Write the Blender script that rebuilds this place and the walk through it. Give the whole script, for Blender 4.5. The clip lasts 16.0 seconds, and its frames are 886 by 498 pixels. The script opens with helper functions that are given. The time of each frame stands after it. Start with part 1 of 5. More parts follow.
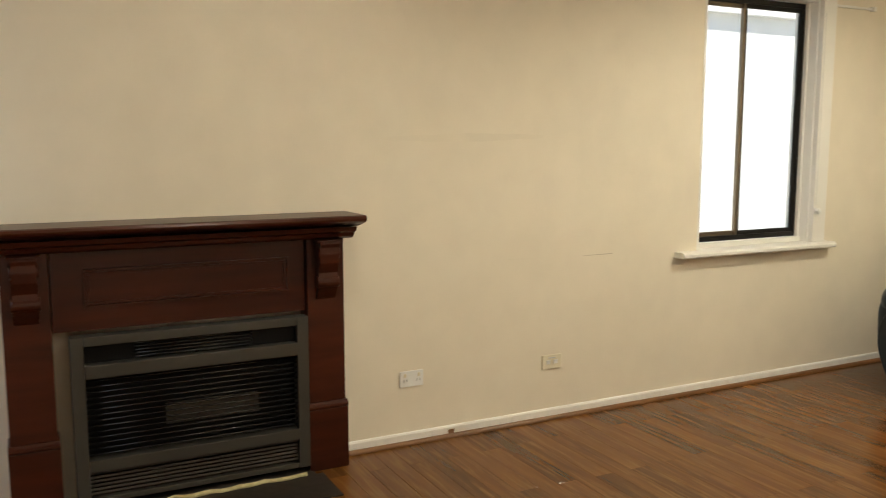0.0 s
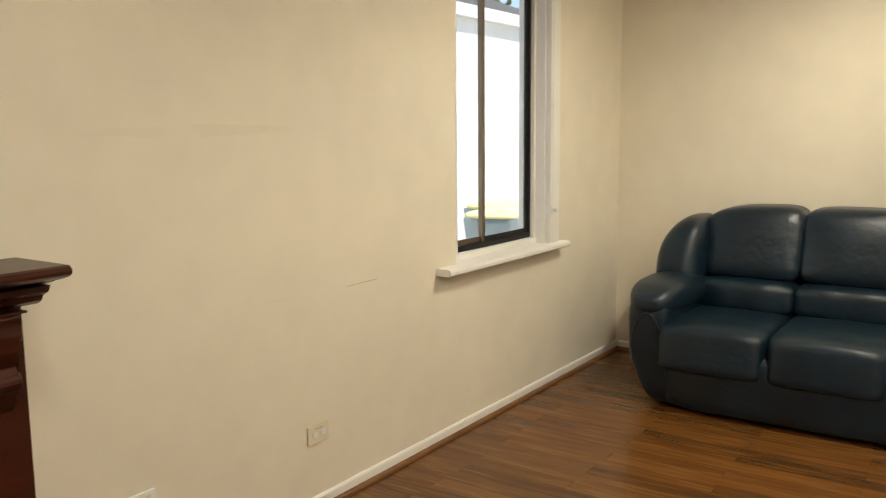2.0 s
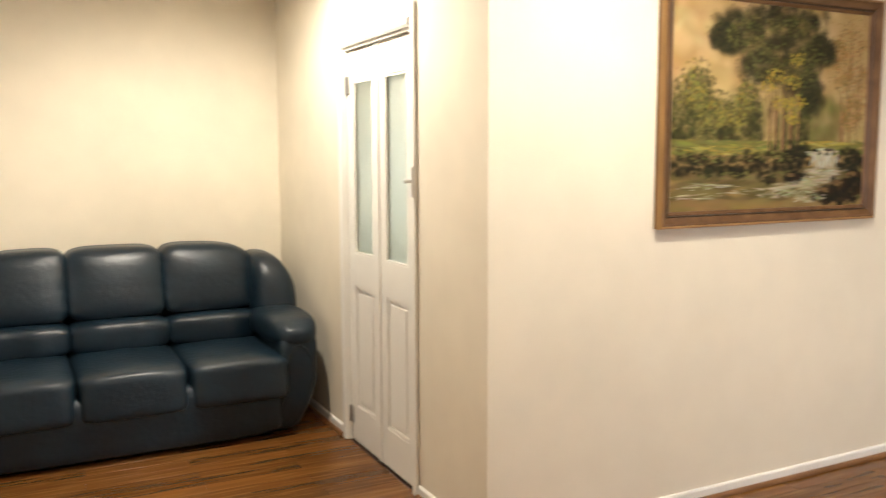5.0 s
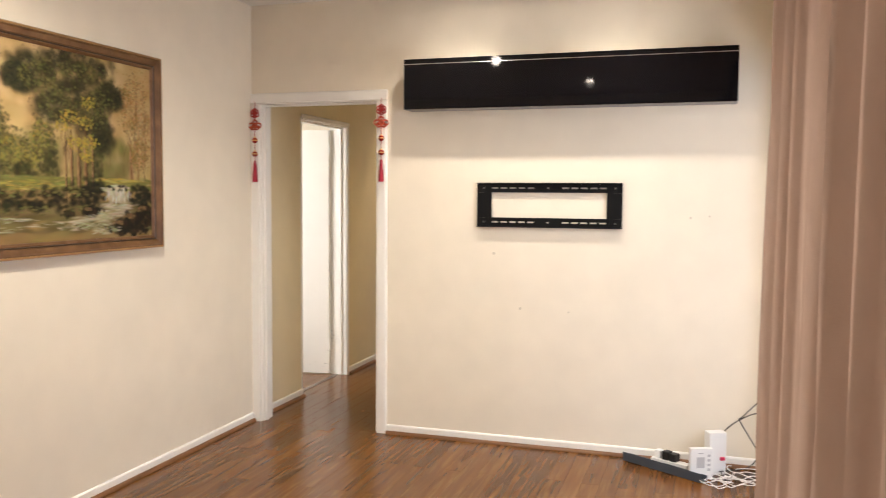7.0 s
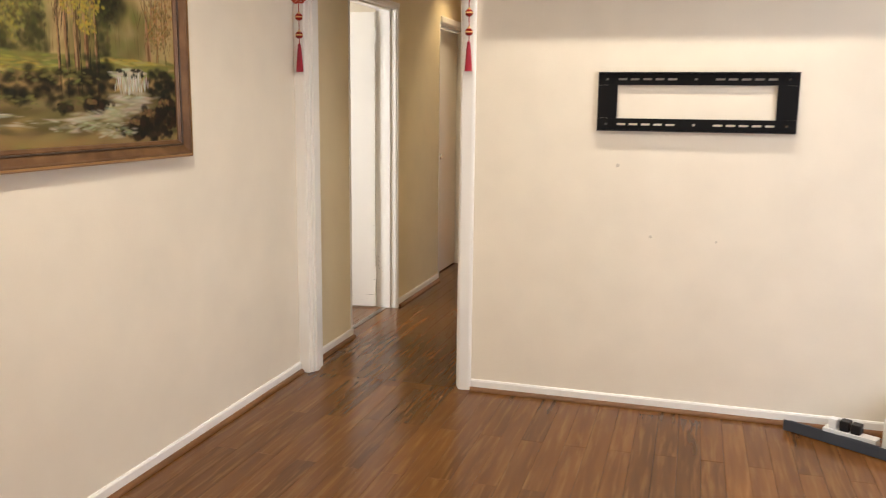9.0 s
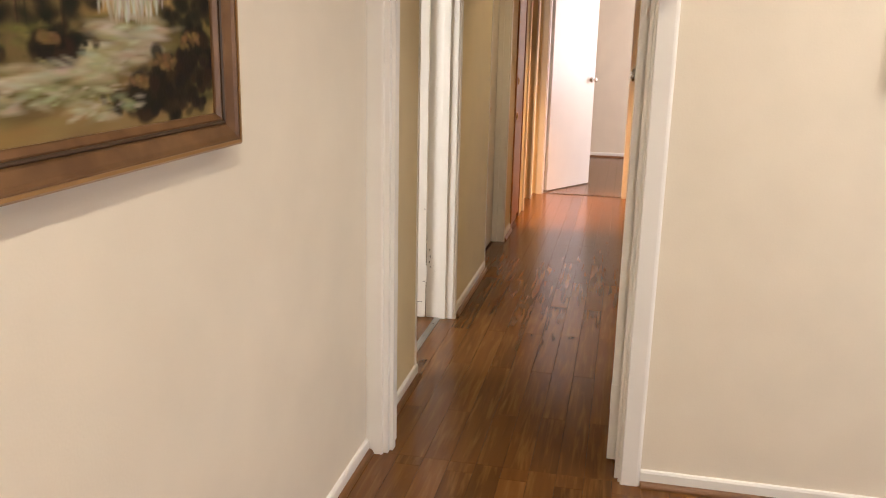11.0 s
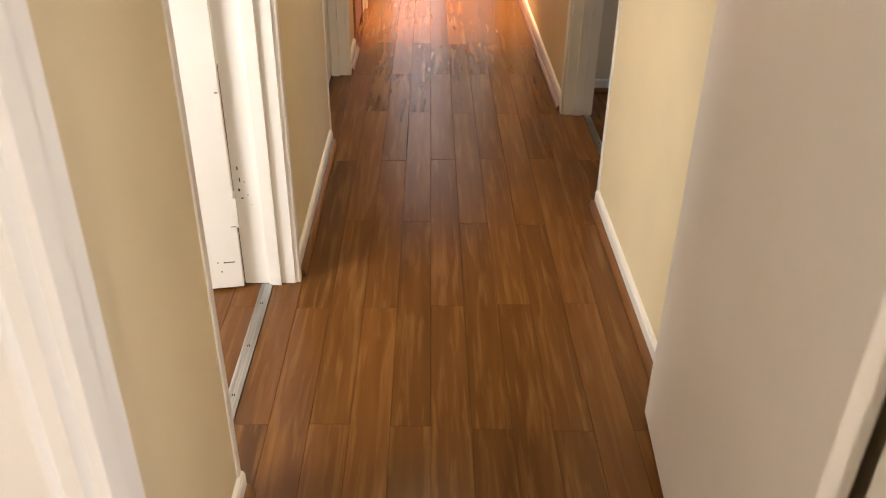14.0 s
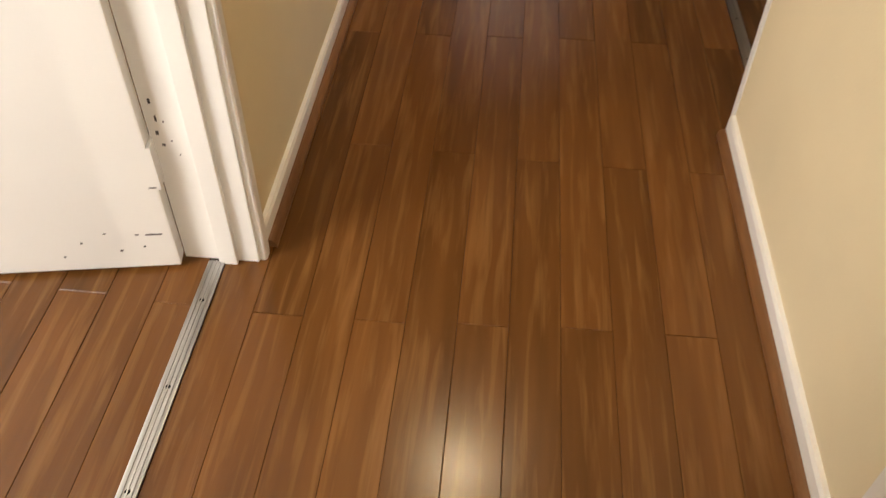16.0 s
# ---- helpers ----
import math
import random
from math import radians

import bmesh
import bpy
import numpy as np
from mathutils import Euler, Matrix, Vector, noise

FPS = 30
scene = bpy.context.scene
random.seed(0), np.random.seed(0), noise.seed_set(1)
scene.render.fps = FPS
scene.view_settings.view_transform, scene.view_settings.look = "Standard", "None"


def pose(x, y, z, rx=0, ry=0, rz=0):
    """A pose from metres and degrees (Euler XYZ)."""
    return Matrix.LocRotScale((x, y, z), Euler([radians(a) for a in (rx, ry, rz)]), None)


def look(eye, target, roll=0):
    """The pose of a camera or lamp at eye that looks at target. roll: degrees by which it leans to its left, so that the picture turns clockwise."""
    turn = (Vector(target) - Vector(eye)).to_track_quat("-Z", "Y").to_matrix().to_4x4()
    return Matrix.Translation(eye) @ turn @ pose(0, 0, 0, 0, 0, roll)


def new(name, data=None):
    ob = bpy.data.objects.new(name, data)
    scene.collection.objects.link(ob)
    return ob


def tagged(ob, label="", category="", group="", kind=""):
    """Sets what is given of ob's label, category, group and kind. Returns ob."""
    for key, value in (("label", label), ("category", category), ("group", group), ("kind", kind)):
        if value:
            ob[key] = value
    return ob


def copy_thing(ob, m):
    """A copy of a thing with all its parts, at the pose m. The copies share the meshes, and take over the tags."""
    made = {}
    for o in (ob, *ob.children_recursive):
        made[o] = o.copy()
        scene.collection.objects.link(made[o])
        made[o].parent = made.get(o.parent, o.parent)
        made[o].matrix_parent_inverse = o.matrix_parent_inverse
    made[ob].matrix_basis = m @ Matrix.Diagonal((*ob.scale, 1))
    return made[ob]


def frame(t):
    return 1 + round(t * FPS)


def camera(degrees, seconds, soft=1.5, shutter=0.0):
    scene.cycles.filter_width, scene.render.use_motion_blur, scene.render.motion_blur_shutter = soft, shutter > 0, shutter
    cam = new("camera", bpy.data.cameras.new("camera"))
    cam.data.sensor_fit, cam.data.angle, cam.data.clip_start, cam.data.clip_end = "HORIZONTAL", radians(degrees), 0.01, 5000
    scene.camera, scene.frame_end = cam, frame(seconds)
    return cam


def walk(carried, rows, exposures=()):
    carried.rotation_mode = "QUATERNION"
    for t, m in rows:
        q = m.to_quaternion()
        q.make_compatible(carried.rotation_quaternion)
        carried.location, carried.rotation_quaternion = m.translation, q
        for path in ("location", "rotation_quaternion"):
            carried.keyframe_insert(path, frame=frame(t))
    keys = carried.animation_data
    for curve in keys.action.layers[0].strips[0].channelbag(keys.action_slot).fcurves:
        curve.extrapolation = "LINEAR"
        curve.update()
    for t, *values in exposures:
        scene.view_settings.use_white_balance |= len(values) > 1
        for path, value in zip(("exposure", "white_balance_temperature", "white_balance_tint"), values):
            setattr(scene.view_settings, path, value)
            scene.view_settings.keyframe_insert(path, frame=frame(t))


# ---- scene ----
cam = camera(55.7, 16.0, soft=1.0, shutter=0.3)
PATH = [
    (0, (3.446, 0.417, 1.403), (1.679, 1.317, 1.15), -0.0),
    (0.5, (3.173, 0.433, 1.409), (1.525, 1.537, 1.154), -0.3),
    (1, (2.814, 0.452, 1.383), (1.315, 1.751, 1.127), -0.4),
    (1.5, (2.442, 0.529, 1.399), (1.124, 2.009, 1.13), -0.2),
    (2, (2.103, 0.562, 1.41), (0.984, 2.196, 1.136), -0.5),
    (2.5, (1.741, 0.596, 1.436), (0.927, 2.401, 1.154), -0.2),
    (3, (1.538, 0.632, 1.446), (1.049, 2.554, 1.185), -0.2),
    (3.2, (1.479, 0.708, 1.442), (1.106, 2.657, 1.194), -0.5),
    (5.5, (0.842, 0.203, 1.515), (2.13, 1.722, 1.333), 0.1),
    (6, (0.744, 0.186, 1.505), (2.364, 1.349, 1.349), 0.2),
    (6.5, (0.724, 0.103, 1.511), (2.529, 0.951, 1.37), 0.3),
    (7, (0.729, 0.096, 1.496), (2.633, 0.694, 1.368), 0.4),
    (7.5, (0.842, 0.231, 1.482), (2.781, 0.704, 1.346), 0.5),
    (8, (1.053, 0.365, 1.448), (2.986, 0.851, 1.277), 0.7),
    (8.5, (1.324, 0.662, 1.443), (3.235, 1.194, 1.187), 0.7),
    (9, (1.645, 0.963, 1.425), (3.533, 1.526, 1.083), 0.6),
    (9.2, (1.784, 1.088, 1.439), (3.667, 1.654, 1.075), 0.6),
    (11.3, (3.181, 2.24, 1.43), (5.074, 2.565, 0.872), 1.2),
    (11.5, (3.317, 2.309, 1.433), (5.199, 2.578, 0.809), 0.8),
    (12, (3.639, 2.439, 1.441), (5.494, 2.426, 0.694), 0.6),
    (12.5, (4.012, 2.519, 1.435), (5.808, 2.281, 0.587), 0.8),
    (13, (4.326, 2.525, 1.434), (6.097, 2.327, 0.526), 1.3),
    (13.5, (4.706, 2.54, 1.371), (6.456, 2.454, 0.408), 1.0),
    (14, (5.04, 2.54, 1.326), (6.757, 2.506, 0.3), 0.8),
    (14.5, (5.385, 2.527, 1.289), (7.061, 2.509, 0.198), 0.0),
    (15, (5.683, 2.526, 1.261), (7.312, 2.512, 0.1), -0.0),
    (15.5, (5.879, 2.5, 1.218), (7.412, 2.503, -0.067), 0.8),
    (16, (6.0, 2.483, 1.169), (7.391, 2.597, -0.264), 0.9),
]
EXPOSURES = [(0.0, 0.42, 6500, 6), (0.5, 0.58, 6450, 6), (1.5, 0.56, 6350, 7), (2.4, 0.36, 6350, 7), (3.2, 0.42, 6300, 7), (5.4, 0.95, 6250, 14), (6.0, 0.88, 6350, 16), (6.6, 0.86, 6350, 16), (7.0, 0.92, 6200, 16), (7.6, 0.66, 6350, 18), (8.3, 0.42, 6450, 18), (9.0, 0.74, 6250, 16), (11.5, 0.62, 6500, 18), (12.5, 0.78, 6500, 18), (14.5, 1.18, 6350, 16), (16.0, 1.12, 6400, 16)]
walk(cam, [(t, look(e, g, r)) for t, e, g, r in PATH], EXPOSURES)

# ---- plan (metres) ----
YS = 5.627      # wall behind the sofa
XD = 2.50       # wall with the glazed double door
YP = 2.925      # wall with the painting, and the hall's wall on that side
XT = 5.58       # wall with the bracket and the hall doorway
YB = -0.285     # curtain wall
YR = 1.968      # the hall's other wall
XE = 10.90      # end of the hall
H = 2.70        # ceiling
T = 0.11        # wall thickness

# ---- world, sun, lamps ----
world = bpy.data.worlds.new("world")
scene.world = world
world.use_nodes = True
wn = world.node_tree
sky = wn.nodes.new("ShaderNodeTexSky")
sky.sky_type = 'NISHITA'
sky.sun_disc = False
sky.sun_elevation = radians(57)
sky.sun_rotation = radians(124)
wn.nodes["Background"].inputs["Strength"].default_value = 0.15
wn.links.new(sky.outputs[0], wn.nodes["Background"].inputs["Color"])

sun = new("sun", bpy.data.lights.new("sun", 'SUN'))
sun.data.energy, sun.data.angle, sun.data.color = 5.0, radians(0.5), (1.0, 0.95, 0.87)
sun.matrix_world = look((0, 0, 0), (-0.45, 0.30, -0.84))


def ceiling_spot(x, y, watts, colour, spread=168, size=0.035, blend=0.6):
    lamp = new("ceiling_spot", bpy.data.lights.new("ceiling_spot", 'SPOT'))
    lamp.data.energy, lamp.data.color = watts, colour
    lamp.data.spot_size, lamp.data.spot_blend, lamp.data.shadow_soft_size = radians(spread), blend, size
    lamp.matrix_world = pose(x, y, H - 0.035)


def daylight_fill_lamp(eye, target, w, h, watts, colour=(0.93, 0.97, 1.0)):
    lamp = new("daylight_fill", bpy.data.lights.new("daylight_fill", 'AREA'))
    lamp.data.shape, lamp.data.size, lamp.data.size_y = 'RECTANGLE', w, h
    lamp.data.energy, lamp.data.color = watts, colour
    lamp.matrix_world = look(eye, target)


WARM = (1.0, 0.90, 0.72)
# The one at y = 0.60 is added to even out the bracket wall.
DOWNLIGHTS_AND_FILL = [(1.28, 1.29, 21, WARM), (5.09, 1.50, 27, WARM, 132, 0.03, 1.0), (5.09, 0.60, 27, WARM, 132, 0.03, 1.0), (1.80, 4.10, 88, WARM), (2.95, 1.88, 74, WARM),
              # The last is added: it stands in for warm light from the side doorway.
              (8.16, 2.57, 25, (1.0, 0.76, 0.42), 88, 0.05), (10.28, 2.45, 520, (1.0, 0.55, 0.24), 50, 0.06, 1.0)]
for spec in DOWNLIGHTS_AND_FILL:
    ceiling_spot(*spec)
# Area lamps added just inside unseen window openings, standing in for daylight.
daylight_fill_lamp((2.7, -1.02, 1.35), (2.7, 1.0, 1.0), 4.2, 2.0, 42, (0.90, 0.95, 1.0))
daylight_fill_lamp((5.74, 4.70, 1.5), (7.2, 3.75, 0.8), 1.3, 1.3, 42, (1.0, 0.98, 0.90))
daylight_fill_lamp((8.6, -1.1, 1.5), (8.2, 2.0, 0.6), 1.6, 1.2, 5)
daylight_fill_lamp((12.4, -0.44, 1.55), (11.6, 2.4, 1.0), 1.8, 1.4, 60, (1.0, 0.90, 0.90))
daylight_fill_lamp((3.9, 5.60, 1.5), (3.4, 4.0, 1.2), 1.0, 1.4, 1.5, (0.9, 1.0, 0.82))

# ---- materials ----


def material(name, colour, rough=0.5, metal=0.0, vary=0.08, scale=6.0, bump=0.0, bump_scale=120.0, second=None, stretch=(1, 1, 1), coat=0.0, per_piece=0.0, spec=0.5, fibre=None, rvary=1.0):
    m = bpy.data.materials.new(name)
    m.use_nodes = True
    nt = m.node_tree
    n, link = nt.nodes, nt.links.new
    bsdf = n["Principled BSDF"]
    bsdf.inputs["Roughness"].default_value = rough
    bsdf.inputs["Metallic"].default_value = metal
    bsdf.inputs["Coat Weight"].default_value = coat
    bsdf.inputs["Coat Roughness"].default_value = 0.15
    bsdf.inputs["Specular IOR Level"].default_value = spec
    tc = n.new("ShaderNodeTexCoord")
    mp = n.new("ShaderNodeMapping")
    mp.inputs["Scale"].default_value = stretch
    link(tc.outputs["Object"], mp.inputs["Vector"])
    vec = mp.outputs["Vector"]
    if per_piece:
        info, geo = n.new("ShaderNodeObjectInfo"), n.new("ShaderNodeNewGeometry")
        add = n.new("ShaderNodeMath")
        add.operation = 'ADD'
        link(info.outputs["Random"], add.inputs[0])
        link(geo.outputs["Random Per Island"], add.inputs[1])
        fr = n.new("ShaderNodeMath")
        fr.operation = 'FRACT'
        link(add.outputs[0], fr.inputs[0])
        big = n.new("ShaderNodeMath")
        big.operation = 'MULTIPLY'
        big.inputs[1].default_value = 53.0
        link(add.outputs[0], big.inputs[0])
        shift = n.new("ShaderNodeVectorMath")
        shift.operation = 'ADD'
        link(vec, shift.inputs[0])
        link(big.outputs[0], shift.inputs[1])
        vec = shift.outputs[0]
    coarse, fine = n.new("ShaderNodeTexNoise"), n.new("ShaderNodeTexNoise")
    coarse.inputs["Scale"].default_value, coarse.inputs["Detail"].default_value = scale * 0.25, 3
    fine.inputs["Scale"].default_value, fine.inputs["Detail"].default_value = scale, 5
    link(vec, coarse.inputs["Vector"])
    link(vec, fine.inputs["Vector"])
    mean = n.new("ShaderNodeMath")
    mean.operation = 'ADD'
    link(coarse.outputs["Fac"], mean.inputs[0])
    link(fine.outputs["Fac"], mean.inputs[1])
    spread = n.new("ShaderNodeMapRange")
    spread.inputs["From Min"].default_value, spread.inputs["From Max"].default_value = 0.72, 1.28
    link(mean.outputs[0], spread.inputs["Value"])
    mix = n.new("ShaderNodeMix")
    mix.data_type = 'RGBA'
    low = second or tuple(c * (1 - vary) for c in colour)
    high = colour if second else tuple(min(1, c * (1 + vary)) for c in colour)
    mix.inputs["A"].default_value, mix.inputs["B"].default_value = (*low, 1), (*high, 1)
    link(spread.outputs[0], mix.inputs["Factor"])
    out = mix.outputs["Result"]
    if per_piece:
        hsv = n.new("ShaderNodeHueSaturation")
        rng = n.new("ShaderNodeMapRange")
        rng.inputs["To Min"].default_value, rng.inputs["To Max"].default_value = 1 - per_piece, 1 + per_piece
        link(fr.outputs[0], rng.inputs["Value"])
        link(rng.outputs[0], hsv.inputs["Value"])
        link(out, hsv.inputs["Color"])
        out = hsv.outputs["Color"]
    if fibre:
        fm, fn, fr2, fx = n.new("ShaderNodeMapping"), n.new("ShaderNodeTexNoise"), n.new("ShaderNodeMapRange"), n.new("ShaderNodeMix")
        fm.inputs["Scale"].default_value = (0.80, 0.95, 1)
        link(vec, fm.inputs["Vector"])
        link(fm.outputs["Vector"], fn.inputs["Vector"])
        fn.inputs["Scale"].default_value, fn.inputs["Detail"].default_value, fn.inputs["Distortion"].default_value = 58, 4, 0.35
        fr2.inputs["From Min"].default_value, fr2.inputs["From Max"].default_value, fr2.inputs["To Max"].default_value = 0.50, 0.80, 0.50
        link(fn.outputs["Fac"], fr2.inputs["Value"])
        fx.data_type = 'RGBA'
        link(fr2.outputs[0], fx.inputs["Factor"])
        link(out, fx.inputs["A"])
        fx.inputs["B"].default_value = (*fibre, 1)
        out = fx.outputs["Result"]
    link(out, bsdf.inputs["Base Color"])
    rr = n.new("ShaderNodeMapRange")
    rr.inputs["To Min"].default_value, rr.inputs["To Max"].default_value = rough * (1 - 0.15 * rvary), min(1, rough * (1 + 0.2 * rvary))
    link(coarse.outputs["Fac"], rr.inputs["Value"])
    link(rr.outputs[0], bsdf.inputs["Roughness"])
    if bump:
        bn, bp = n.new("ShaderNodeTexNoise"), n.new("ShaderNodeBump")
        bn.inputs["Scale"].default_value, bn.inputs["Detail"].default_value = bump_scale, 4
        bp.inputs["Strength"].default_value, bp.inputs["Distance"].default_value = bump, 0.004
        link(vec, bn.inputs["Vector"])
        link(bn.outputs["Fac"], bp.inputs["Height"])
        link(bp.outputs["Normal"], bsdf.inputs["Normal"])
    return m


def glass(name, colour=(1, 1, 1), rough=0.0):
    m = bpy.data.materials.new(name)
    m.use_nodes = True
    b = m.node_tree.nodes["Principled BSDF"]
    b.inputs["Base Color"].default_value = (*colour, 1)
    b.inputs["Roughness"].default_value = rough
    b.inputs["Transmission Weight"].default_value = 1.0
    b.inputs["IOR"].default_value = 1.45
    return m


def glowing(name, colour, strength):
    m = bpy.data.materials.new(name)
    m.use_nodes = True
    b = m.node_tree.nodes["Principled BSDF"]
    b.inputs["Base Color"].default_value = (*colour, 1)
    b.inputs["Emission Color"].default_value = (*colour, 1)
    b.inputs["Emission Strength"].default_value = strength
    return m


PAINT = material("cream_wall_paint", (0.80, 0.73, 0.60), 0.62, vary=0.035, scale=5, bump=0.10, bump_scale=160)
CEIL = material("ceiling_paint", (0.82, 0.80, 0.74), 0.8, vary=0.02, scale=4, bump=0.06)
WHITE = material("white_gloss_paint", (0.84, 0.82, 0.77), 0.35, vary=0.02, scale=5, bump=0.02, bump_scale=40)
HALLPAINT = material("yellow_cream_paint", (0.78, 0.67, 0.44), 0.6, vary=0.035, scale=5, bump=0.10, bump_scale=160)
FLOOR = material("bamboo_boards", (0.160, 0.064, 0.0150), 0.215, second=(0.108, 0.042, 0.0098), scale=32, stretch=(0.08, 0.9, 1), per_piece=0.27, spec=0.31, fibre=(0.325, 0.160, 0.048), rvary=0.25)
DARKFLOOR = material("dark_underlay", (0.045, 0.02, 0.010), 0.7)
QUAD = material("timber_quad", (0.22, 0.10, 0.036), 0.35, second=(0.14, 0.06, 0.02), scale=20, stretch=(0.3, 0.3, 2))
MAHOGANY = material("mahogany", (0.066, 0.0138, 0.0052), 0.30, second=(0.030, 0.0060, 0.0025), scale=22, stretch=(1, 0.12, 1), coat=0.08, spec=0.32)
GREYMETAL = material("grey_enamel", (0.060, 0.056, 0.048), 0.45, metal=0.3, vary=0.05)
BLACKMETAL = material("black_metal", (0.005, 0.005, 0.0055), 0.5, vary=0.15, spec=0.15)
LOUVRE = material("black_gloss_louvre", (0.012, 0.012, 0.013), 0.16, metal=0.0, spec=0.6, vary=0.1)
GLOSSBLACK = material("gloss_black", (0.003, 0.003, 0.004), 0.035, vary=0.1, spec=0.3)
GREYEDGE = material("grey_laminate", (0.26, 0.255, 0.25), 0.45, vary=0.05)
SLATE = material("dark_slate", (0.035, 0.026, 0.020), 0.55, second=(0.014, 0.010, 0.008), scale=22, bump=0.4, bump_scale=30)
FOAM = material("yellowed_foam", (0.66, 0.60, 0.36), 0.9, second=(0.44, 0.38, 0.20), scale=40, bump=0.5, bump_scale=80)
LEATHER = material("navy_leather", (0.0065, 0.020, 0.034), 0.36, second=(0.004, 0.012, 0.021), scale=8, bump=0.65, bump_scale=30)
PIPING = material("leather_piping", (0.010, 0.018, 0.026), 0.40, vary=0.1)
BLACKFRAME = material("black_aluminium", (0.022, 0.021, 0.020), 0.35, metal=0.5, vary=0.08)
BRONZE = material("bronze_aluminium", (0.24, 0.19, 0.13), 0.38, metal=0.7, vary=0.06)
STEEL = material("aluminium", (0.62, 0.62, 0.60), 0.33, metal=1.0, second=(0.34, 0.33, 0.31), scale=40, stretch=(0.1, 3, 1))
CHROME = material("chrome", (0.75, 0.75, 0.74), 0.16, metal=1.0, vary=0.03)
PLASTIC = material("white_plastic", (0.80, 0.80, 0.78), 0.35, vary=0.02)
CREAMPLASTIC = material("cream_plastic", (0.72, 0.66, 0.50), 0.4, vary=0.04)
GREYPLASTIC = material("grey_plastic", (0.50, 0.50, 0.50), 0.45, vary=0.04)
TRAY = material("grey_metal_tray", (0.062, 0.075, 0.095), 0.42, metal=0.2, vary=0.08)
RUBBER = material("black_rubber", (0.014, 0.013, 0.013), 0.5, vary=0.1)
REDPLASTIC = material("red_plastic", (0.62, 0.02, 0.08), 0.35, vary=0.05)
CURTAIN = material("dusty_pink_fabric", (0.46, 0.335, 0.275), 0.85, second=(0.43, 0.31, 0.252), scale=10, stretch=(4, 4, 1.5), bump=0.25, bump_scale=400)
GOLDWOOD = material("bronze_gilt_wood", (0.20, 0.102, 0.040), 0.38, metal=0.2, second=(0.115, 0.054, 0.021), scale=18)
CANVASBACK = material("raw_canvas", (0.45, 0.38, 0.26), 0.8, bump=0.2, bump_scale=400)
GILT = material("gilt_edge", (0.36, 0.21, 0.085), 0.33, metal=0.6, vary=0.15)
DARKGILT = material("dark_slip", (0.05, 0.028, 0.014), 0.4, vary=0.1)
REDKNOT = material("red_cord", (0.38, 0.026, 0.018), 0.6, vary=0.15, scale=90, bump=0.4, bump_scale=300)
ORANGEKNOT = material("vermilion_cord", (0.47, 0.075, 0.028), 0.55, vary=0.2, scale=90, bump=0.4, bump_scale=300)
BEAD = material("red_lacquer", (0.26, 0.016, 0.012), 0.14, vary=0.1)
GOLD = material("gold_paint", (0.75, 0.48, 0.20), 0.3, metal=0.7, vary=0.1)
TASSEL = material("crimson_thread", (0.40, 0.008, 0.028), 0.6, second=(0.26, 0.005, 0.018), scale=60, stretch=(6, 6, 0.2))
CUPBOARD = material("orange_veneer", (0.42, 0.17, 0.055), 0.34, second=(0.30, 0.11, 0.032), scale=16, stretch=(3, 1, 0.15))
FROSTED = glass("frosted_glass", (0.88, 0.92, 0.80), 0.45)
CLEAR = glass("clear_glass")
SCRATCH = material("brown_scratch", (0.36, 0.29, 0.21), 0.7, vary=0.1)
FAINT = material("faint_scuff", (0.745, 0.675, 0.55), 0.7, vary=0.1)
SMEAR = material("grey_smear", (0.782, 0.712, 0.582), 0.62, vary=0.03, scale=8)
SCUFF = material("scuff", (0.05, 0.04, 0.035), 0.7)
SMUDGE = material("wall_smudge", (0.58, 0.52, 0.42), 0.7, vary=0.05)
CONCRETE = material("concrete", (0.46, 0.45, 0.42), 0.85, vary=0.12, scale=4, bump=0.3)
RENDERW = material("white_render", (0.80, 0.79, 0.76), 0.8, vary=0.04, scale=3, bump=0.2)
FENCE = material("pale_steel_fence", (0.74, 0.74, 0.70), 0.5, vary=0.04)
BINGREY = material("bin_grey", (0.22, 0.27, 0.28), 0.5, vary=0.06)
BINLID = material("bin_yellow", (0.74, 0.68, 0.34), 0.45, vary=0.05)
LEAF = material("foliage", (0.10, 0.15, 0.045), 0.6, vary=0.4, scale=3, per_piece=0.4)
BARK = material("bark", (0.20, 0.15, 0.10), 0.9, vary=0.3, scale=10, bump=0.6)
LAMPGLOW = glowing("lamp_glow", (1.0, 0.88, 0.70), 110.0)
LAMPWARM = glowing("lamp_glow_warm", (1.0, 0.70, 0.40), 9.0)

# ---- mesh helpers ----


def box(bm, x0, x1, y0, y1, z0, z1):
    v = [bm.verts.new((x, y, z)) for x in (x0, x1) for y in (y0, y1) for z in (z0, z1)]
    for f in ((0, 1, 3, 2), (4, 6, 7, 5), (0, 4, 5, 1), (2, 3, 7, 6), (0, 2, 6, 4), (1, 5, 7, 3)):
        bm.faces.new([v[i] for i in f])
    return v


def boxes(*specs):
    bm = bmesh.new()
    for b in specs:
        box(bm, *b)
    return bm


def welded(*specs):
    bm = boxes(*specs)
    bmesh.ops.remove_doubles(bm, verts=bm.verts[:], dist=0.0001)
    return bm


def prism(bm, pts, place, length):
    """A closed outline pts (u, v) drawn along w; place(u, v, w) gives the point."""
    a = [bm.verts.new(place(u, v, 0.0)) for u, v in pts]
    b = [bm.verts.new(place(u, v, length)) for u, v in pts]
    bm.faces.new(a)
    bm.faces.new(b[::-1])
    for i in range(len(pts)):
        j = (i + 1) % len(pts)
        bm.faces.new((a[j], a[i], b[i], b[j]))
    return bm


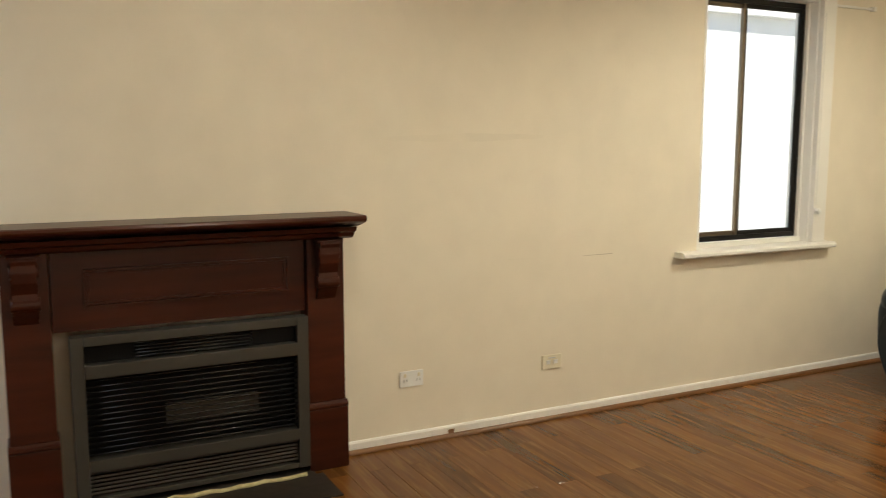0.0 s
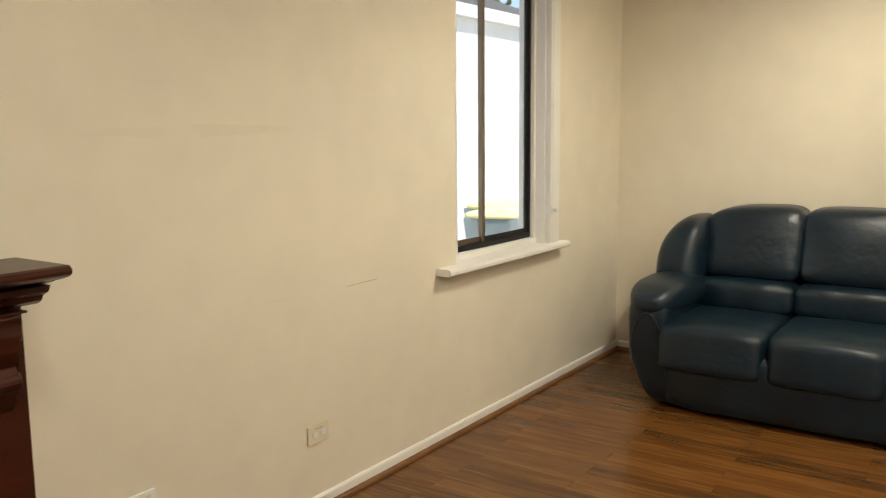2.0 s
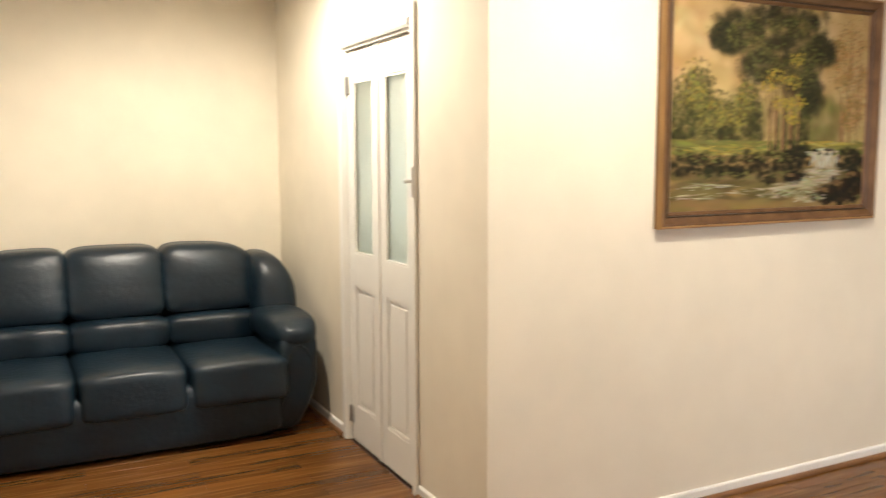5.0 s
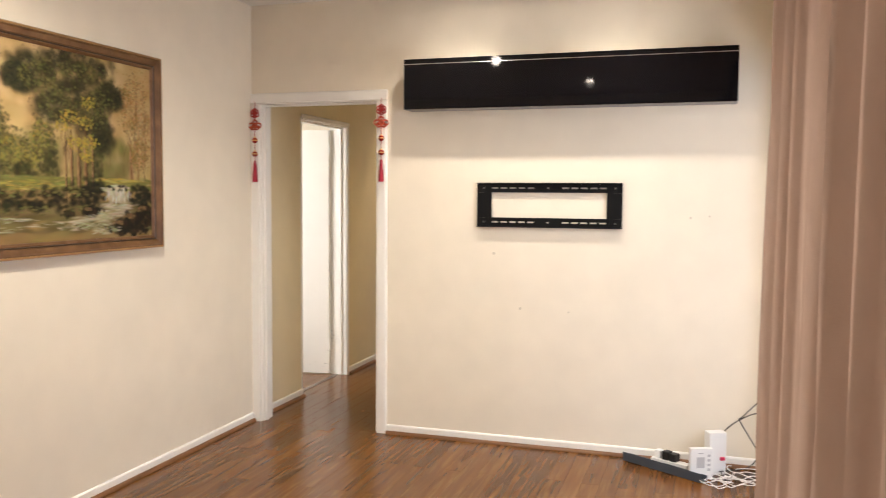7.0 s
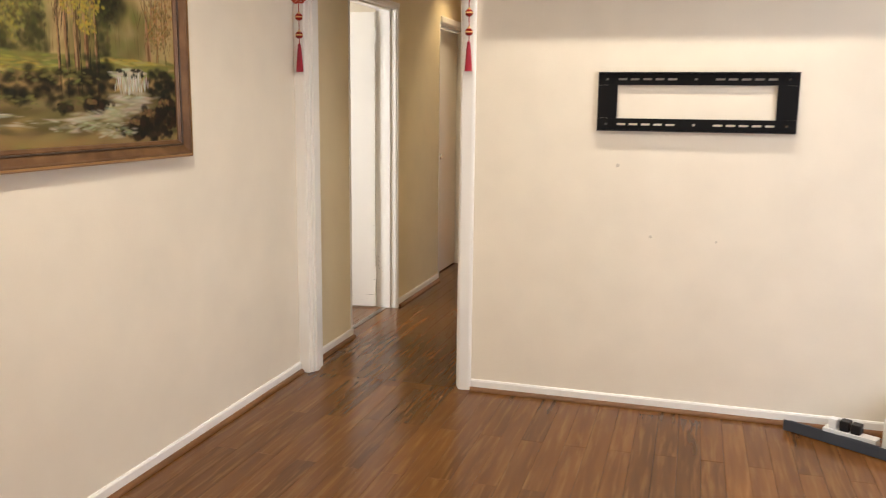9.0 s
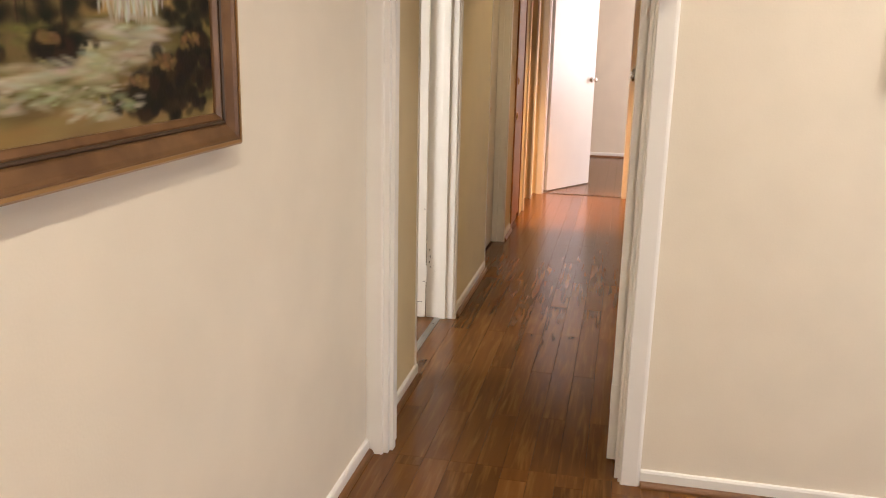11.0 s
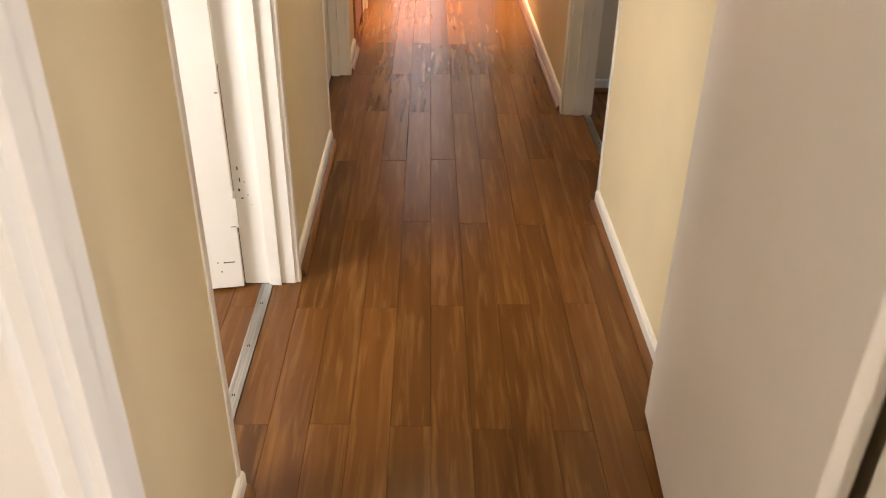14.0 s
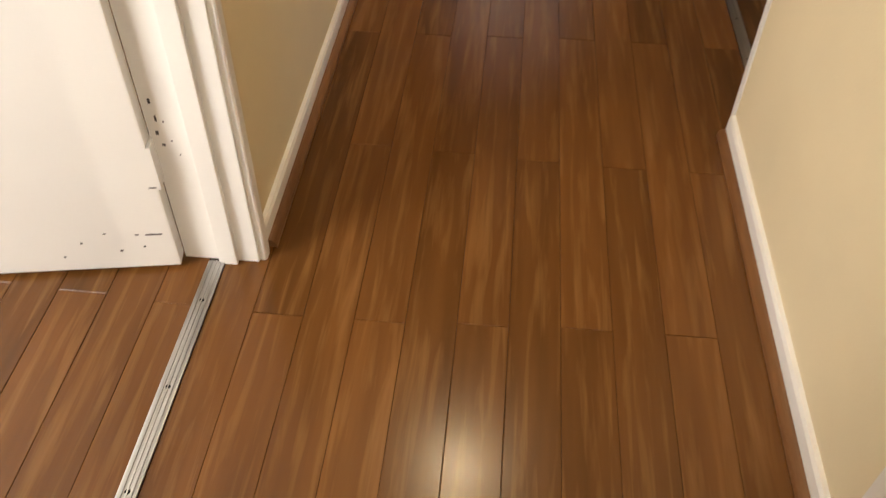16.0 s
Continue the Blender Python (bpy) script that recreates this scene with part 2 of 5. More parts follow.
def lathe(bm, profile, at=(0, 0, 0), steps=20, axis='z'):
    rings = []
    for r, h in profile:
        ring = []
        for k in range(steps):
            a = 2 * math.pi * k / steps
            p = (r * math.cos(a), r * math.sin(a), h)
            if axis == 'x':
                p = (h, p[0], p[1])
            if axis == 'y':
                p = (p[0], h, p[1])
            ring.append(bm.verts.new((p[0] + at[0], p[1] + at[1], p[2] + at[2])))
        rings.append(ring)
    for a, b in zip(rings, rings[1:]):
        for k in range(steps):
            bm.faces.new((a[k], a[(k + 1) % steps], b[(k + 1) % steps], b[k]))
    bm.faces.new(rings[0][::-1])
    bm.faces.new(rings[-1])
    return bm


def puffy(bm, c, s, power=3.2, seg=14, shape=None):
    """A cushion: a rounded block of half sizes s about c, bent by shape(x, y, z) in unit space."""
    grid = {}
    for axis in range(3):
        for side in (-1, 1):
            quad = []
            for i in range(seg + 1):
                row = []
                for j in range(seg + 1):
                    u, v = math.sin((i / seg - 0.5) * math.pi), math.sin((j / seg - 0.5) * math.pi)
                    p = [0, 0, 0]
                    p[axis], p[(axis + 1) % 3], p[(axis + 2) % 3] = side, u, v
                    k = sum(abs(q) ** power for q in p) ** (-1 / power)
                    q = tuple(round(a * k, 5) for a in p)
                    if q not in grid:
                        w = shape(*q) if shape else q
                        grid[q] = bm.verts.new((c[0] + w[0] * s[0], c[1] + w[1] * s[1], c[2] + w[2] * s[2]))
                    row.append(grid[q])
                quad.append(row)
            for i in range(seg):
                for j in range(seg):
                    f = [quad[i][j], quad[i + 1][j], quad[i + 1][j + 1], quad[i][j + 1]]
                    if len(set(f)) == 4:
                        bm.faces.new(f if side > 0 else f[::-1])
    return bm


def tube(bm, pts, r, steps=8, closed=False):
    """A round cord through pts."""
    pts = [Vector(p) for p in pts]
    n = len(pts)
    rings, up = [], Vector((0.13, 0.21, 0.97))
    for i, p in enumerate(pts):
        a = pts[(i + 1) % n] if closed else pts[min(i + 1, n - 1)]
        b = pts[i - 1] if closed or i else p
        d = (a - b).normalized()
        s = d.cross(up)
        if s.length < 0.05:
            s = d.cross(Vector((1, 0, 0)))
        s.normalize()
        w = s.cross(d).normalized()
        rings.append([bm.verts.new(p + (s * math.cos(2 * math.pi * k / steps) + w * math.sin(2 * math.pi * k / steps)) * r) for k in range(steps)])
    pairs = list(zip(rings, rings[1:])) + ([(rings[-1], rings[0])] if closed else [])
    for a, b in pairs:
        for k in range(steps):
            bm.faces.new((a[k], b[k], b[(k + 1) % steps], a[(k + 1) % steps]))
    if not closed:
        bm.faces.new(rings[0])
        bm.faces.new(rings[-1][::-1])
    return bm


def spline(knots, per=8):
    """A smooth line through the knots."""
    k = [Vector(p) for p in knots]
    k = [k[0] * 2 - k[1]] + k + [k[-1] * 2 - k[-2]]
    out = []
    for i in range(1, len(k) - 2):
        for j in range(per):
            t = j / per
            out.append(0.5 * (2 * k[i] + (k[i + 1] - k[i - 1]) * t + (2 * k[i - 1] - 5 * k[i] + 4 * k[i + 1] - k[i + 2]) * t * t + (3 * k[i] - k[i - 1] - 3 * k[i + 1] + k[i + 2]) * t ** 3))
    return out + [k[-2]]


def mesh_of(name, bm, mat, bevel=0.0, smooth=False):
    if bevel:
        bmesh.ops.bevel(bm, geom=bm.edges[:], offset=bevel, segments=2, profile=0.7, affect='EDGES', clamp_overlap=True)
    bmesh.ops.recalc_face_normals(bm, faces=bm.faces[:])
    me = bpy.data.meshes.new(name)
    bm.to_mesh(me)
    bm.free()
    me.materials.append(mat)
    if smooth:
        me.shade_smooth()
    return me


def part(name, bm, mat, parent=None, label="", bevel=0.0, smooth=False):
    ob = new(name, mesh_of(name, bm, mat, bevel, smooth))
    if parent is not None:
        ob.parent = parent
    if label:
        ob["label"] = label
    return ob


def thing(name, at, label, category, group="", rz=0, kind=""):
    ob = new(name)
    ob.matrix_world = pose(*at, 0, 0, rz)
    return tagged(ob, label, category, group, kind)


def structure(name, bm, mat, label, category, bevel=0.0, smooth=False):
    return tagged(part(name, bm, mat, None, "", bevel, smooth), label, category, kind="structure")


# ---- walls, floor, ceiling ----
CREAM = "cream painted plaster wall, lightly marked"
structure("wall_west", welded((-0.24, 0, -1.2, 3.737, -0.1, H), (-0.12, 0, 4.62, YS + 0.2, -0.1, H), (-0.24, -0.12, 4.85, YS + 0.2, -0.1, H), (-0.24, -0.12, 4.62, 4.85, -0.1, 0.782), (-0.24, -0.12, 4.62, 4.85, 2.22, H), (-0.24, 0, 3.737, 4.62, -0.1, 0.782), (-0.24, 0, 3.737, 4.62, 2.22, H)), PAINT, CREAM + ", with the fireplace and a window", "wall")
structure("wall_north", welded((0, XD + T, YS, YS + 0.2, -0.1, H)), PAINT, CREAM + " behind the sofa", "wall")
DY0, DY1, DZ = 3.555, 4.412, 2.06
structure("wall_glazed_door", welded((XD, XD + T, YP + T, DY0, -0.1, H), (XD, XD + T, DY1, YS, -0.1, H), (XD, XD + T, DY0, DY1, DZ, H)), PAINT, CREAM + " round a glazed double door", "wall")
structure("wall_painting", welded((XD, XT + T, YP, YP + T, -0.1, H)), PAINT, CREAM + " behind the landscape painting", "wall")
JY0, JY1, JH, JZ = 2.031, 2.871, 2.09, 2.06
structure("wall_bracket", welded((XT, XT + T, YB - 0.9, JY0, -0.1, H), (XT, XT + T, JY1, YP, -0.1, H), (XT, XT + T, JY0, JY1, JH, H)), PAINT, CREAM + " round the hall doorway", "wall")
RX0 = 5.42
structure("wall_south", welded((RX0, XT, YB - 0.9, YB, -0.1, H), (0, 0.35, YB - 0.9, YB, -0.1, H), (0.35, RX0, YB - 0.12, YB, 2.14, H)), PAINT, CREAM + " with a wide curtained bay", "wall")
structure("wall_bay", welded((0.35, RX0, YB - 0.9, YB - 0.78, -0.1, 0.45), (0.35, RX0, YB - 0.9, YB - 0.78, 2.3, H), (0.35, 0.6, YB - 0.9, YB - 0.78, 0.45, 2.3), (4.9, RX0, YB - 0.9, YB - 0.78, 0.45, 2.3)), PAINT, CREAM + " under the bay window", "wall")
A0, A1 = 6.26, 7.085      # first hall doorway
B0, B1 = 8.075, 8.865      # second hall doorway
structure("wall_hall_north", welded((XT + T, A0, YP, YP + T, -0.1, H), (A0, A1, YP, YP + T, JZ, H), (A1, B0, YP, YP + T, -0.1, H), (B0, B1, YP, YP + T, JZ, H), (B1, 9.28, YP, YP + T, -0.1, H), (9.28, 9.76, YP, YP + T, JZ, H), (9.76, 10.05, YP, YP + T, -0.1, H), (10.05, 10.62, YP, YP + T, JZ, H), (10.62, XE, YP, YP + T, -0.1, H)), HALLPAINT, "warm cream painted plaster hall wall with doorways", "wall")
C0, C1 = 7.555, 8.389      # doorway to the dim room
structure("wall_hall_south", welded((XT + T, C0, YR - T, YR, -0.1, H), (C0, C1, YR - T, YR, JZ, H), (C1, XE, YR - T, YR, -0.1, H)), HALLPAINT, "warm cream painted plaster hall wall, scuffed low down", "wall")
structure("wall_hall_end", welded((XE, XE + T, YR - T, 2.075, -0.1, H), (XE, XE + T, 2.855, YP + T, -0.1, H), (XE, XE + T, 2.075, 2.855, JZ, H)), HALLPAINT, "warm cream painted plaster wall at the hall's end", "wall")
structure("wall_end_room", welded((13.75, 13.87, -0.6, 5.3, -0.1, H), (XE + T, 13.75, 5.18, 5.3, -0.1, H), (XE, XE + T, YP + T, 5.3, -0.1, H), (XE, XE + T, -0.6, YR - T, -0.1, H), (XE + T, 11.4, -0.6, -0.5, -0.1, H), (13.3, 13.75, -0.6, -0.5, -0.1, H), (11.4, 13.3, -0.6, -0.5, -0.1, 0.8), (11.4, 13.3, -0.6, -0.5, 2.3, H)), PAINT, "pale painted plaster walls of the end room", "wall")
structure("wall_white_door_room", welded((XT + T, XT + T + 0.02, YP + T, 4.0, -0.1, H), (XT + T, XT + T + 0.02, 5.4, 5.8, -0.1, H), (XT + T, XT + T + 0.02, 4.0, 5.4, -0.1, 0.8), (XT + T, XT + T + 0.02, 4.0, 5.4, 2.2, H), (9.0, 9.1, YP + T, 5.8, -0.1, H), (XT + T, 9.1, 5.8, 5.9, -0.1, H)), PAINT, "pale painted plaster walls of a daylit room", "wall")
structure("wall_dim_room", welded((XT + T, 6.0, -1.3, YR - T, -0.1, H), (8.66, 8.76, -1.3, YR - T, -0.1, H), (6.0, 7.4, -1.3, -1.2, -0.1, H), (7.4, 8.66, -1.3, -1.2, -0.1, 0.9), (7.4, 8.66, -1.3, -1.2, 2.1, H)), PAINT, "pale grey painted plaster walls of a dim room", "wall")
structure("wall_glass_door_room", welded((XD + T, 3.4, 5.7, 5.8, -0.1, H), (4.2, XT + T, 5.7, 5.8, -0.1, H), (3.4, 4.2, 5.7, 5.8, -0.1, 0.9), (3.4, 4.2, 5.7, 5.8, 2.0, H)), PAINT, "pale painted plaster wall behind the glazed door", "wall")
structure("wall_cupboard", welded((9.1, 10.2, 3.5, 3.6, -0.1, H), (10.2, XE, 3.5, 3.6, -0.1, H)), PAINT, "plain painted wall behind the hall cupboard", "wall")
structure("ceiling", boxes((-0.24, 13.87, -1.35, 6.0, H, H + 0.12)), CEIL, "flat white painted plaster ceiling", "ceiling")
structure("floor", boxes((-0.24, 13.87, -1.3, 5.9, -0.16, -0.004)), DARKFLOOR, "dark subfloor under the bamboo boards", "floor")


def skirting(name, p, q, side, quad=True, ends=(0, 0)):
    """White skirting with a timber quad from p to q on the floor; side: the way into the room."""
    p, q, s = Vector((*p, 0)), Vector((*q, 0)), Vector((*side, 0))
    d = (q - p).normalized()
    length = (q - p).length
    bm = bmesh.new()
    prism(bm, [(0, 0.004), (0.012, 0.004), (0.012, 0.049), (0.008, 0.056), (0, 0.058)], lambda u, v, w: p + s * u + Vector((0, 0, v)) + d * w, length)
    ob = structure(name, bm, WHITE, "white painted timber skirting along the wall", "skirting")
    if quad:
        bm = bmesh.new()
        arc = [(0.0125 + 0.017 * math.cos(a), 0.001 + 0.019 * math.sin(a)) for a in [i * math.pi / 10 for i in range(6)]]
        prism(bm, [(0.0125, 0.001)] + arc, lambda u, v, w: p + s * u + Vector((0, 0, v)) + d * w, length)
        structure("trim_quad", bm, QUAD, "brown timber quarter-round strip under the skirting", "trim")
    return ob


skirting("baseboard_west", (0, 1.650), (0, YS), (1, 0))
skirting("baseboard_west_corner", (0, YB), (0, 0.335), (1, 0))
skirting("baseboard_north", (0.03, YS), (XD - 0.03, YS), (0, -1))
skirting("baseboard_glazed_door", (XD, YS), (XD, 4.465), (-1, 0))
skirting("baseboard_glazed_door_near", (XD, 3.515), (XD, YP), (-1, 0))
skirting("baseboard_painting", (XD - 0.03, YP), (XT - 0.02, YP), (0, -1))
skirting("baseboard_bracket", (XT, YB), (XT, 1.981), (-1, 0))
skirting("baseboard_south", (RX0 + 0.012, YB), (XT - 0.03, YB), (0, 1))
skirting("baseboard_bay", (RX0, YB), (RX0, YB - 0.78), (-1, 0))
skirting("baseboard_hall_north", (XT + T + 0.02, YP), (A0 + 0.02, YP), (0, -1))
skirting("baseboard_hall_north_middle", (A1 + 0.020, YP), (B0 - 0.02, YP), (0, -1))
skirting("baseboard_hall_north_far", (B1 + 0.036, YP), (9.24, YP), (0, -1))
skirting("baseboard_hall_south", (XT + T, YR), (C0, YR), (0, 1))
skirting("baseboard_hall_south_far", (C1 + 0.036, YR), (XE - 0.02, YR), (0, 1))
skirting("baseboard_end_room", (13.75, 0), (13.75, 5.1), (-1, 0))
skirting("baseboard_dim_room", (8.66, -1.1), (8.66, YR - T), (-1, 0))


def casing(name, axis, face, out, y0, y1, top, w=0.066, sides=(True, True), label="white painted moulded timber architrave"):
    """Architrave on a wall face: axis is the wall's constant axis, y0 to y1 the clear opening."""
    outline = [(0, 0), (0, 0.013), (0.002, 0.016), (0.005, 0.017), (w - 0.012, 0.017), (w - 0.006, 0.015), (w - 0.001, 0.011), (w, 0.008), (w, 0)]

    def at(u, h, z):
        return (face + out * h, u, z) if axis == 'x' else (u, face + out * h, z)
    root = tagged(new(name), label, "architrave", kind="structure")
    if sides[0]:
        part("upright", prism(bmesh.new(), outline, lambda u, v, q: at(y0 - u, v, q), top), WHITE, root)
    if sides[1]:
        part("upright", prism(bmesh.new(), outline, lambda u, v, q: at(y1 + u, v, q), top), WHITE, root)
    part("head", prism(bmesh.new(), outline, lambda u, v, q: at(y0 - w * sides[0] + q, v, top + u + 0.0005), (y1 - y0) + w * (sides[0] + sides[1])), WHITE, root)
    return root


def lining(name, axis, f0, f1, y0, y1, top, stop=None, t=0.022):
    """Jamb lining inside an opening from wall face f0 to f1, with a door stop."""
    root = tagged(new(name), "white painted timber door jamb, chipped at the edges", "door frame", kind="structure")

    def slab(a0, a1, b0, b1, z0, z1):
        return boxes((a0, a1, b0, b1, z0, z1)) if axis == 'x' else boxes((b0, b1, a0, a1, z0, z1))
    part("jamb", slab(f0, f1, y0 - t, y0, 0.001, top), WHITE, root, bevel=0.002)
    part("jamb", slab(f0, f1, y1, y1 + t, 0.001, top), WHITE, root, bevel=0.002)
    part("head_jamb", slab(f0, f1, y0 - t, y1 + t, top + 0.0005, top + t - 0.002), WHITE, root, bevel=0.002)
    if stop is not None:
        s0, s1 = stop
        part("stop", slab(s0, s1, y0, y0 + 0.012, 0.001, top), WHITE, root, bevel=0.002)
        part("stop", slab(s0, s1, y1 - 0.012, y1, 0.001, top), WHITE, root, bevel=0.002)
        part("head_stop", slab(s0, s1, y0 + 0.012, y1 - 0.012, top - 0.012, top), WHITE, root, bevel=0.002)
    return root


# hall doorway in the bracket wall
lining("door_frame_1", 'x', XT - 0.004, XT + T + 0.004, 2.053, 2.849, 2.07, stop=(XT + 0.02, XT + 0.055))
casing("architrave_1", 'x', XT, -1, 2.046, 2.866, 2.077, w=0.064)
casing("architrave_1_hall", 'x', XT + T, 1, 2.046, 2.866, 2.077, w=0.064)
# first hall doorway
lining("door_frame_2", 'y', YP - 0.004, YP + T + 0.030, A0 + 0.022, A1 - 0.022, 2.04, stop=(YP + 0.035, YP + 0.07))
casing("architrave_2", 'y', YP, -1, A0 + 0.015, A1 - 0.015, 2.047, w=0.034, sides=(False, True))
# second hall doorway
lining("door_frame_3", 'y', YP - 0.004, YP + T + 0.004, B0 + 0.022, B1 - 0.022, 2.04, stop=(YP + 0.035, YP + 0.07))
casing("architrave_3", 'y', YP, -1, B0 + 0.015, B1 - 0.015, 2.047, w=0.05, sides=(False, True))
casing("architrave_5", 'y', YP, -1, 10.07, 10.60, 2.047, w=0.05)
# dim room
lining("door_frame_4", 'y', YR - T - 0.004, YR + 0.004, C0 + 0.022, C1 - 0.022, 2.04, stop=(YR - 0.07, YR - 0.035))
casing("architrave_4", 'y', YR, 1, C0 + 0.015, C1 - 0.015, 2.047, w=0.05, sides=(False, True))
# hall end
lining("door_frame_5", 'x', XE - 0.004, XE + T + 0.004, 2.097, 2.833, 2.04)
casing("architrave_6", 'x', XE, -1, 2.09, 2.84, 2.047, w=0.06)


def leaf(name, at, rz, width, label, height=2.02, thick=0.036, knob_z=1.02, knob=True, hinges=(0.2, 1.82), knob_sides=(-1, 1)):
    """A flush door: hinge at the origin, leaf along +x."""
    root = thing(name, at, label, "door", rz=rz, kind="structure")
    slab = part("door_leaf", boxes((0.002, width, -thick / 2, thick / 2, 0.010, height)), WHITE, root, bevel=0.003)
    for z in hinges:
        bm = boxes((-0.004, 0.004, -thick / 2 - 0.001, thick / 2 + 0.001, z, z + 0.09))
        tube(bm, [(-0.003, -thick / 2 - 0.005, z), (-0.003, -thick / 2 - 0.005, z + 0.09)], 0.006)
        part("hinge", bm, WHITE, root)
    if knob:
        for s in knob_sides:
            bm = bmesh.new()
            lathe(bm, [(0.026, 0), (0.026, 0.006 * s), (0.010, 0.010 * s), (0.010, 0.032 * s), (0.024, 0.042 * s), (0.026, 0.054 * s), (0.016, 0.064 * s), (0.004, 0.066 * s)], (width - 0.06, s * thick / 2, knob_z), 18, 'y')
            part("door_knob", bm, CHROME, slab, "chrome round knob", smooth=True)
    return root


leaf("door_1", (XT + T + 0.022, 2.076, 0), -4.0, 0.80, "open white flush door against the hall wall", knob_z=1.30, knob_sides=(1,))
leaf("door_2", (7.051, 3.063, 0), 100, 0.76, "open white flush door with black scuffs at the foot", knob=True, knob_z=1.0)
leaf("door_3", (B1 - 0.030, YP + 0.09, 0), 180, 0.71, "closed white flush door off the hall", knob_z=1.0)
leaf("door_end", (XE + T + 0.02, 2.820, 0), -31, 0.72, "half-open white flush door at the hall's end", knob_z=1.05)
scuffs = [(0.034, 0.093, 0.030, 0.0022), (0.064, 0.094, 0.006, 0.0018), (0.010, 0.204, 0.014, 0.0018), (0.166, 0.079, 0.004, 0.003), (0.120, 0.100, 0.005, 0.0016), (0.100, 0.056, 0.005, 0.003), (0.057, 0.064, 0.004, 0.0025), (0.010, 0.585, 0.008, 0.003), (0.205, 0.046, 0.004, 0.002)]
chips = [(3.049, 0.364, 0.004, 0.010), (3.046, 0.330, 0.003, 0.012), (3.050, 0.300, 0.005, 0.008), (3.044, 0.275, 0.006, 0.004), (3.034, 0.324, 0.003, 0.003), (3.028, 0.285, 0.003, 0.002), (3.020, 0.255, 0.002, 0.002), (2.975, 0.24, 0.002, 0.004)]

# wooden cupboard in the hall
cup = thing("cupboard", (9.52, YP, 0), "orange timber veneer cupboard door with ring pulls", "cupboard")
part("frame", boxes((-0.24, -0.215, -0.012, 0.10, 0.001, 2.05), (0.215, 0.24, -0.012, 0.10, 0.001, 2.05), (-0.215, 0.215, -0.012, 0.10, 2.02, 2.05)), CUPBOARD, cup, bevel=0.002)
cd = part("door", boxes((-0.213, 0.213, -0.006, 0.018, 0.05, 2.018)), CUPBOARD, cup, bevel=0.002)
for z in (0.86, 1.12):
    part("ring_pull", tube(bmesh.new(), [(-0.15 + 0.025 * math.cos(a), -0.012, z + 0.025 * math.sin(a)) for a in [i * math.pi / 8 for i in range(16)]], 0.004, closed=True), GOLD, cd, "brass ring pull")
part("plinth", boxes((-0.213, 0.213, 0.006, 0.05, 0.001, 0.048)), CUPBOARD, cup)


def threshold(name, x0, x1, y0, y1, label):
    root = tagged(new(name), label, "threshold strip", kind="structure")
    along_x = (x1 - x0) > (y1 - y0)
    part("strip", boxes((x0, x1, y0, y1, 0.0005, 0.0045)), STEEL, root, bevel=0.0015)
    for k in range(3):
        f = (k + 1) / 4
        part("rib", boxes((x0, x1, y0 + (y1 - y0) * f - 0.0012, y0 + (y1 - y0) * f + 0.0012, 0.0048, 0.0062)) if along_x else boxes((x0 + (x1 - x0) * f - 0.0012, x0 + (x1 - x0) * f + 0.0012, y0, y1, 0.0048, 0.0062)), STEEL, root)
    for k in range(4):
        f = 0.12 + 0.25 * k
        c = (x0 + (x1 - x0) * f, (y0 + y1) / 2, 0.0046) if along_x else ((x0 + x1) / 2, y0 + (y1 - y0) * f, 0.0046)
        part("screw", lathe(bmesh.new(), [(0.0045, 0), (0.004, 0.0012), (0.001, 0.0014)], c, 10), BLACKMETAL, root)


threshold("threshold_1", A0 + 0.03, A1 - 0.03, 2.985, 3.017, "ribbed aluminium floor strip with screws")
threshold("threshold_2", C0 + 0.03, C1 - 0.03, 1.862, 1.890, "ribbed aluminium floor strip with screws")
threshold("threshold_3", XE + 0.03, XE + 0.06, 2.10, 2.83, "ribbed aluminium floor strip with screws")
# ---- window in the fireplace wall ----
WY0, WY1, WZ0, WZ1 = 3.737, 4.62, 0.812, 2.22
win = tagged(new("window_1"), "black aluminium sliding window in a white timber lining", "window", kind="structure")
lin = part("window_lining", boxes((-0.16, 0.001, WY0, WY0 + 0.016, WZ0, WZ1), (-0.16, 0.001, WY1 - 0.016, WY1, WZ0, WZ1), (-0.16, 0.001, WY0 + 0.016, WY1 - 0.016, WZ1 - 0.016, WZ1)), WHITE, win, bevel=0.002)
part("inner_bead", boxes((-0.078, -0.055, WY1 - 0.031, WY1 - 0.0165, WZ0 + 0.03, WZ1 - 0.0165), (-0.078, -0.055, WY0 + 0.0165, WY0 + 0.031, WZ0 + 0.03, WZ1 - 0.0165), (-0.078, -0.045, WY0 + 0.0165, WY1 - 0.0165, WZ0 + 0.001, WZ0 + 0.029)), WHITE, win, bevel=0.002)
bm = bmesh.new()
prism(bm, [(-0.16, 0), (-0.16, -0.03), (0.0, -0.03), (0.0005, -0.032), (0.070, -0.032), (0.077, -0.026), (0.077, -0.012), (0.069, -0.002), (0.060, 0.0)], lambda u, v, w: Vector((u, WY0 + 0.001 + w, WZ0 + v)), WY1 - WY0 - 0.002)
prism(bm, [(0.001, 0), (0.001, -0.032), (0.070, -0.032), (0.077, -0.026), (0.077, -0.012), (0.069, -0.002), (0.060, 0.0)], lambda u, v, w: Vector((u, 3.58 + w, WZ0 + v)), WY0 - 3.58)
prism(bm, [(0.001, 0), (0.001, -0.032), (0.070, -0.032), (0.077, -0.026), (0.077, -0.012), (0.069, -0.002), (0.060, 0.0)], lambda u, v, w: Vector((u, WY1 + w, WZ0 + v)), 4.775 - WY1)
part("window_sill", bm, WHITE, win, "white painted sill with a rounded nose")
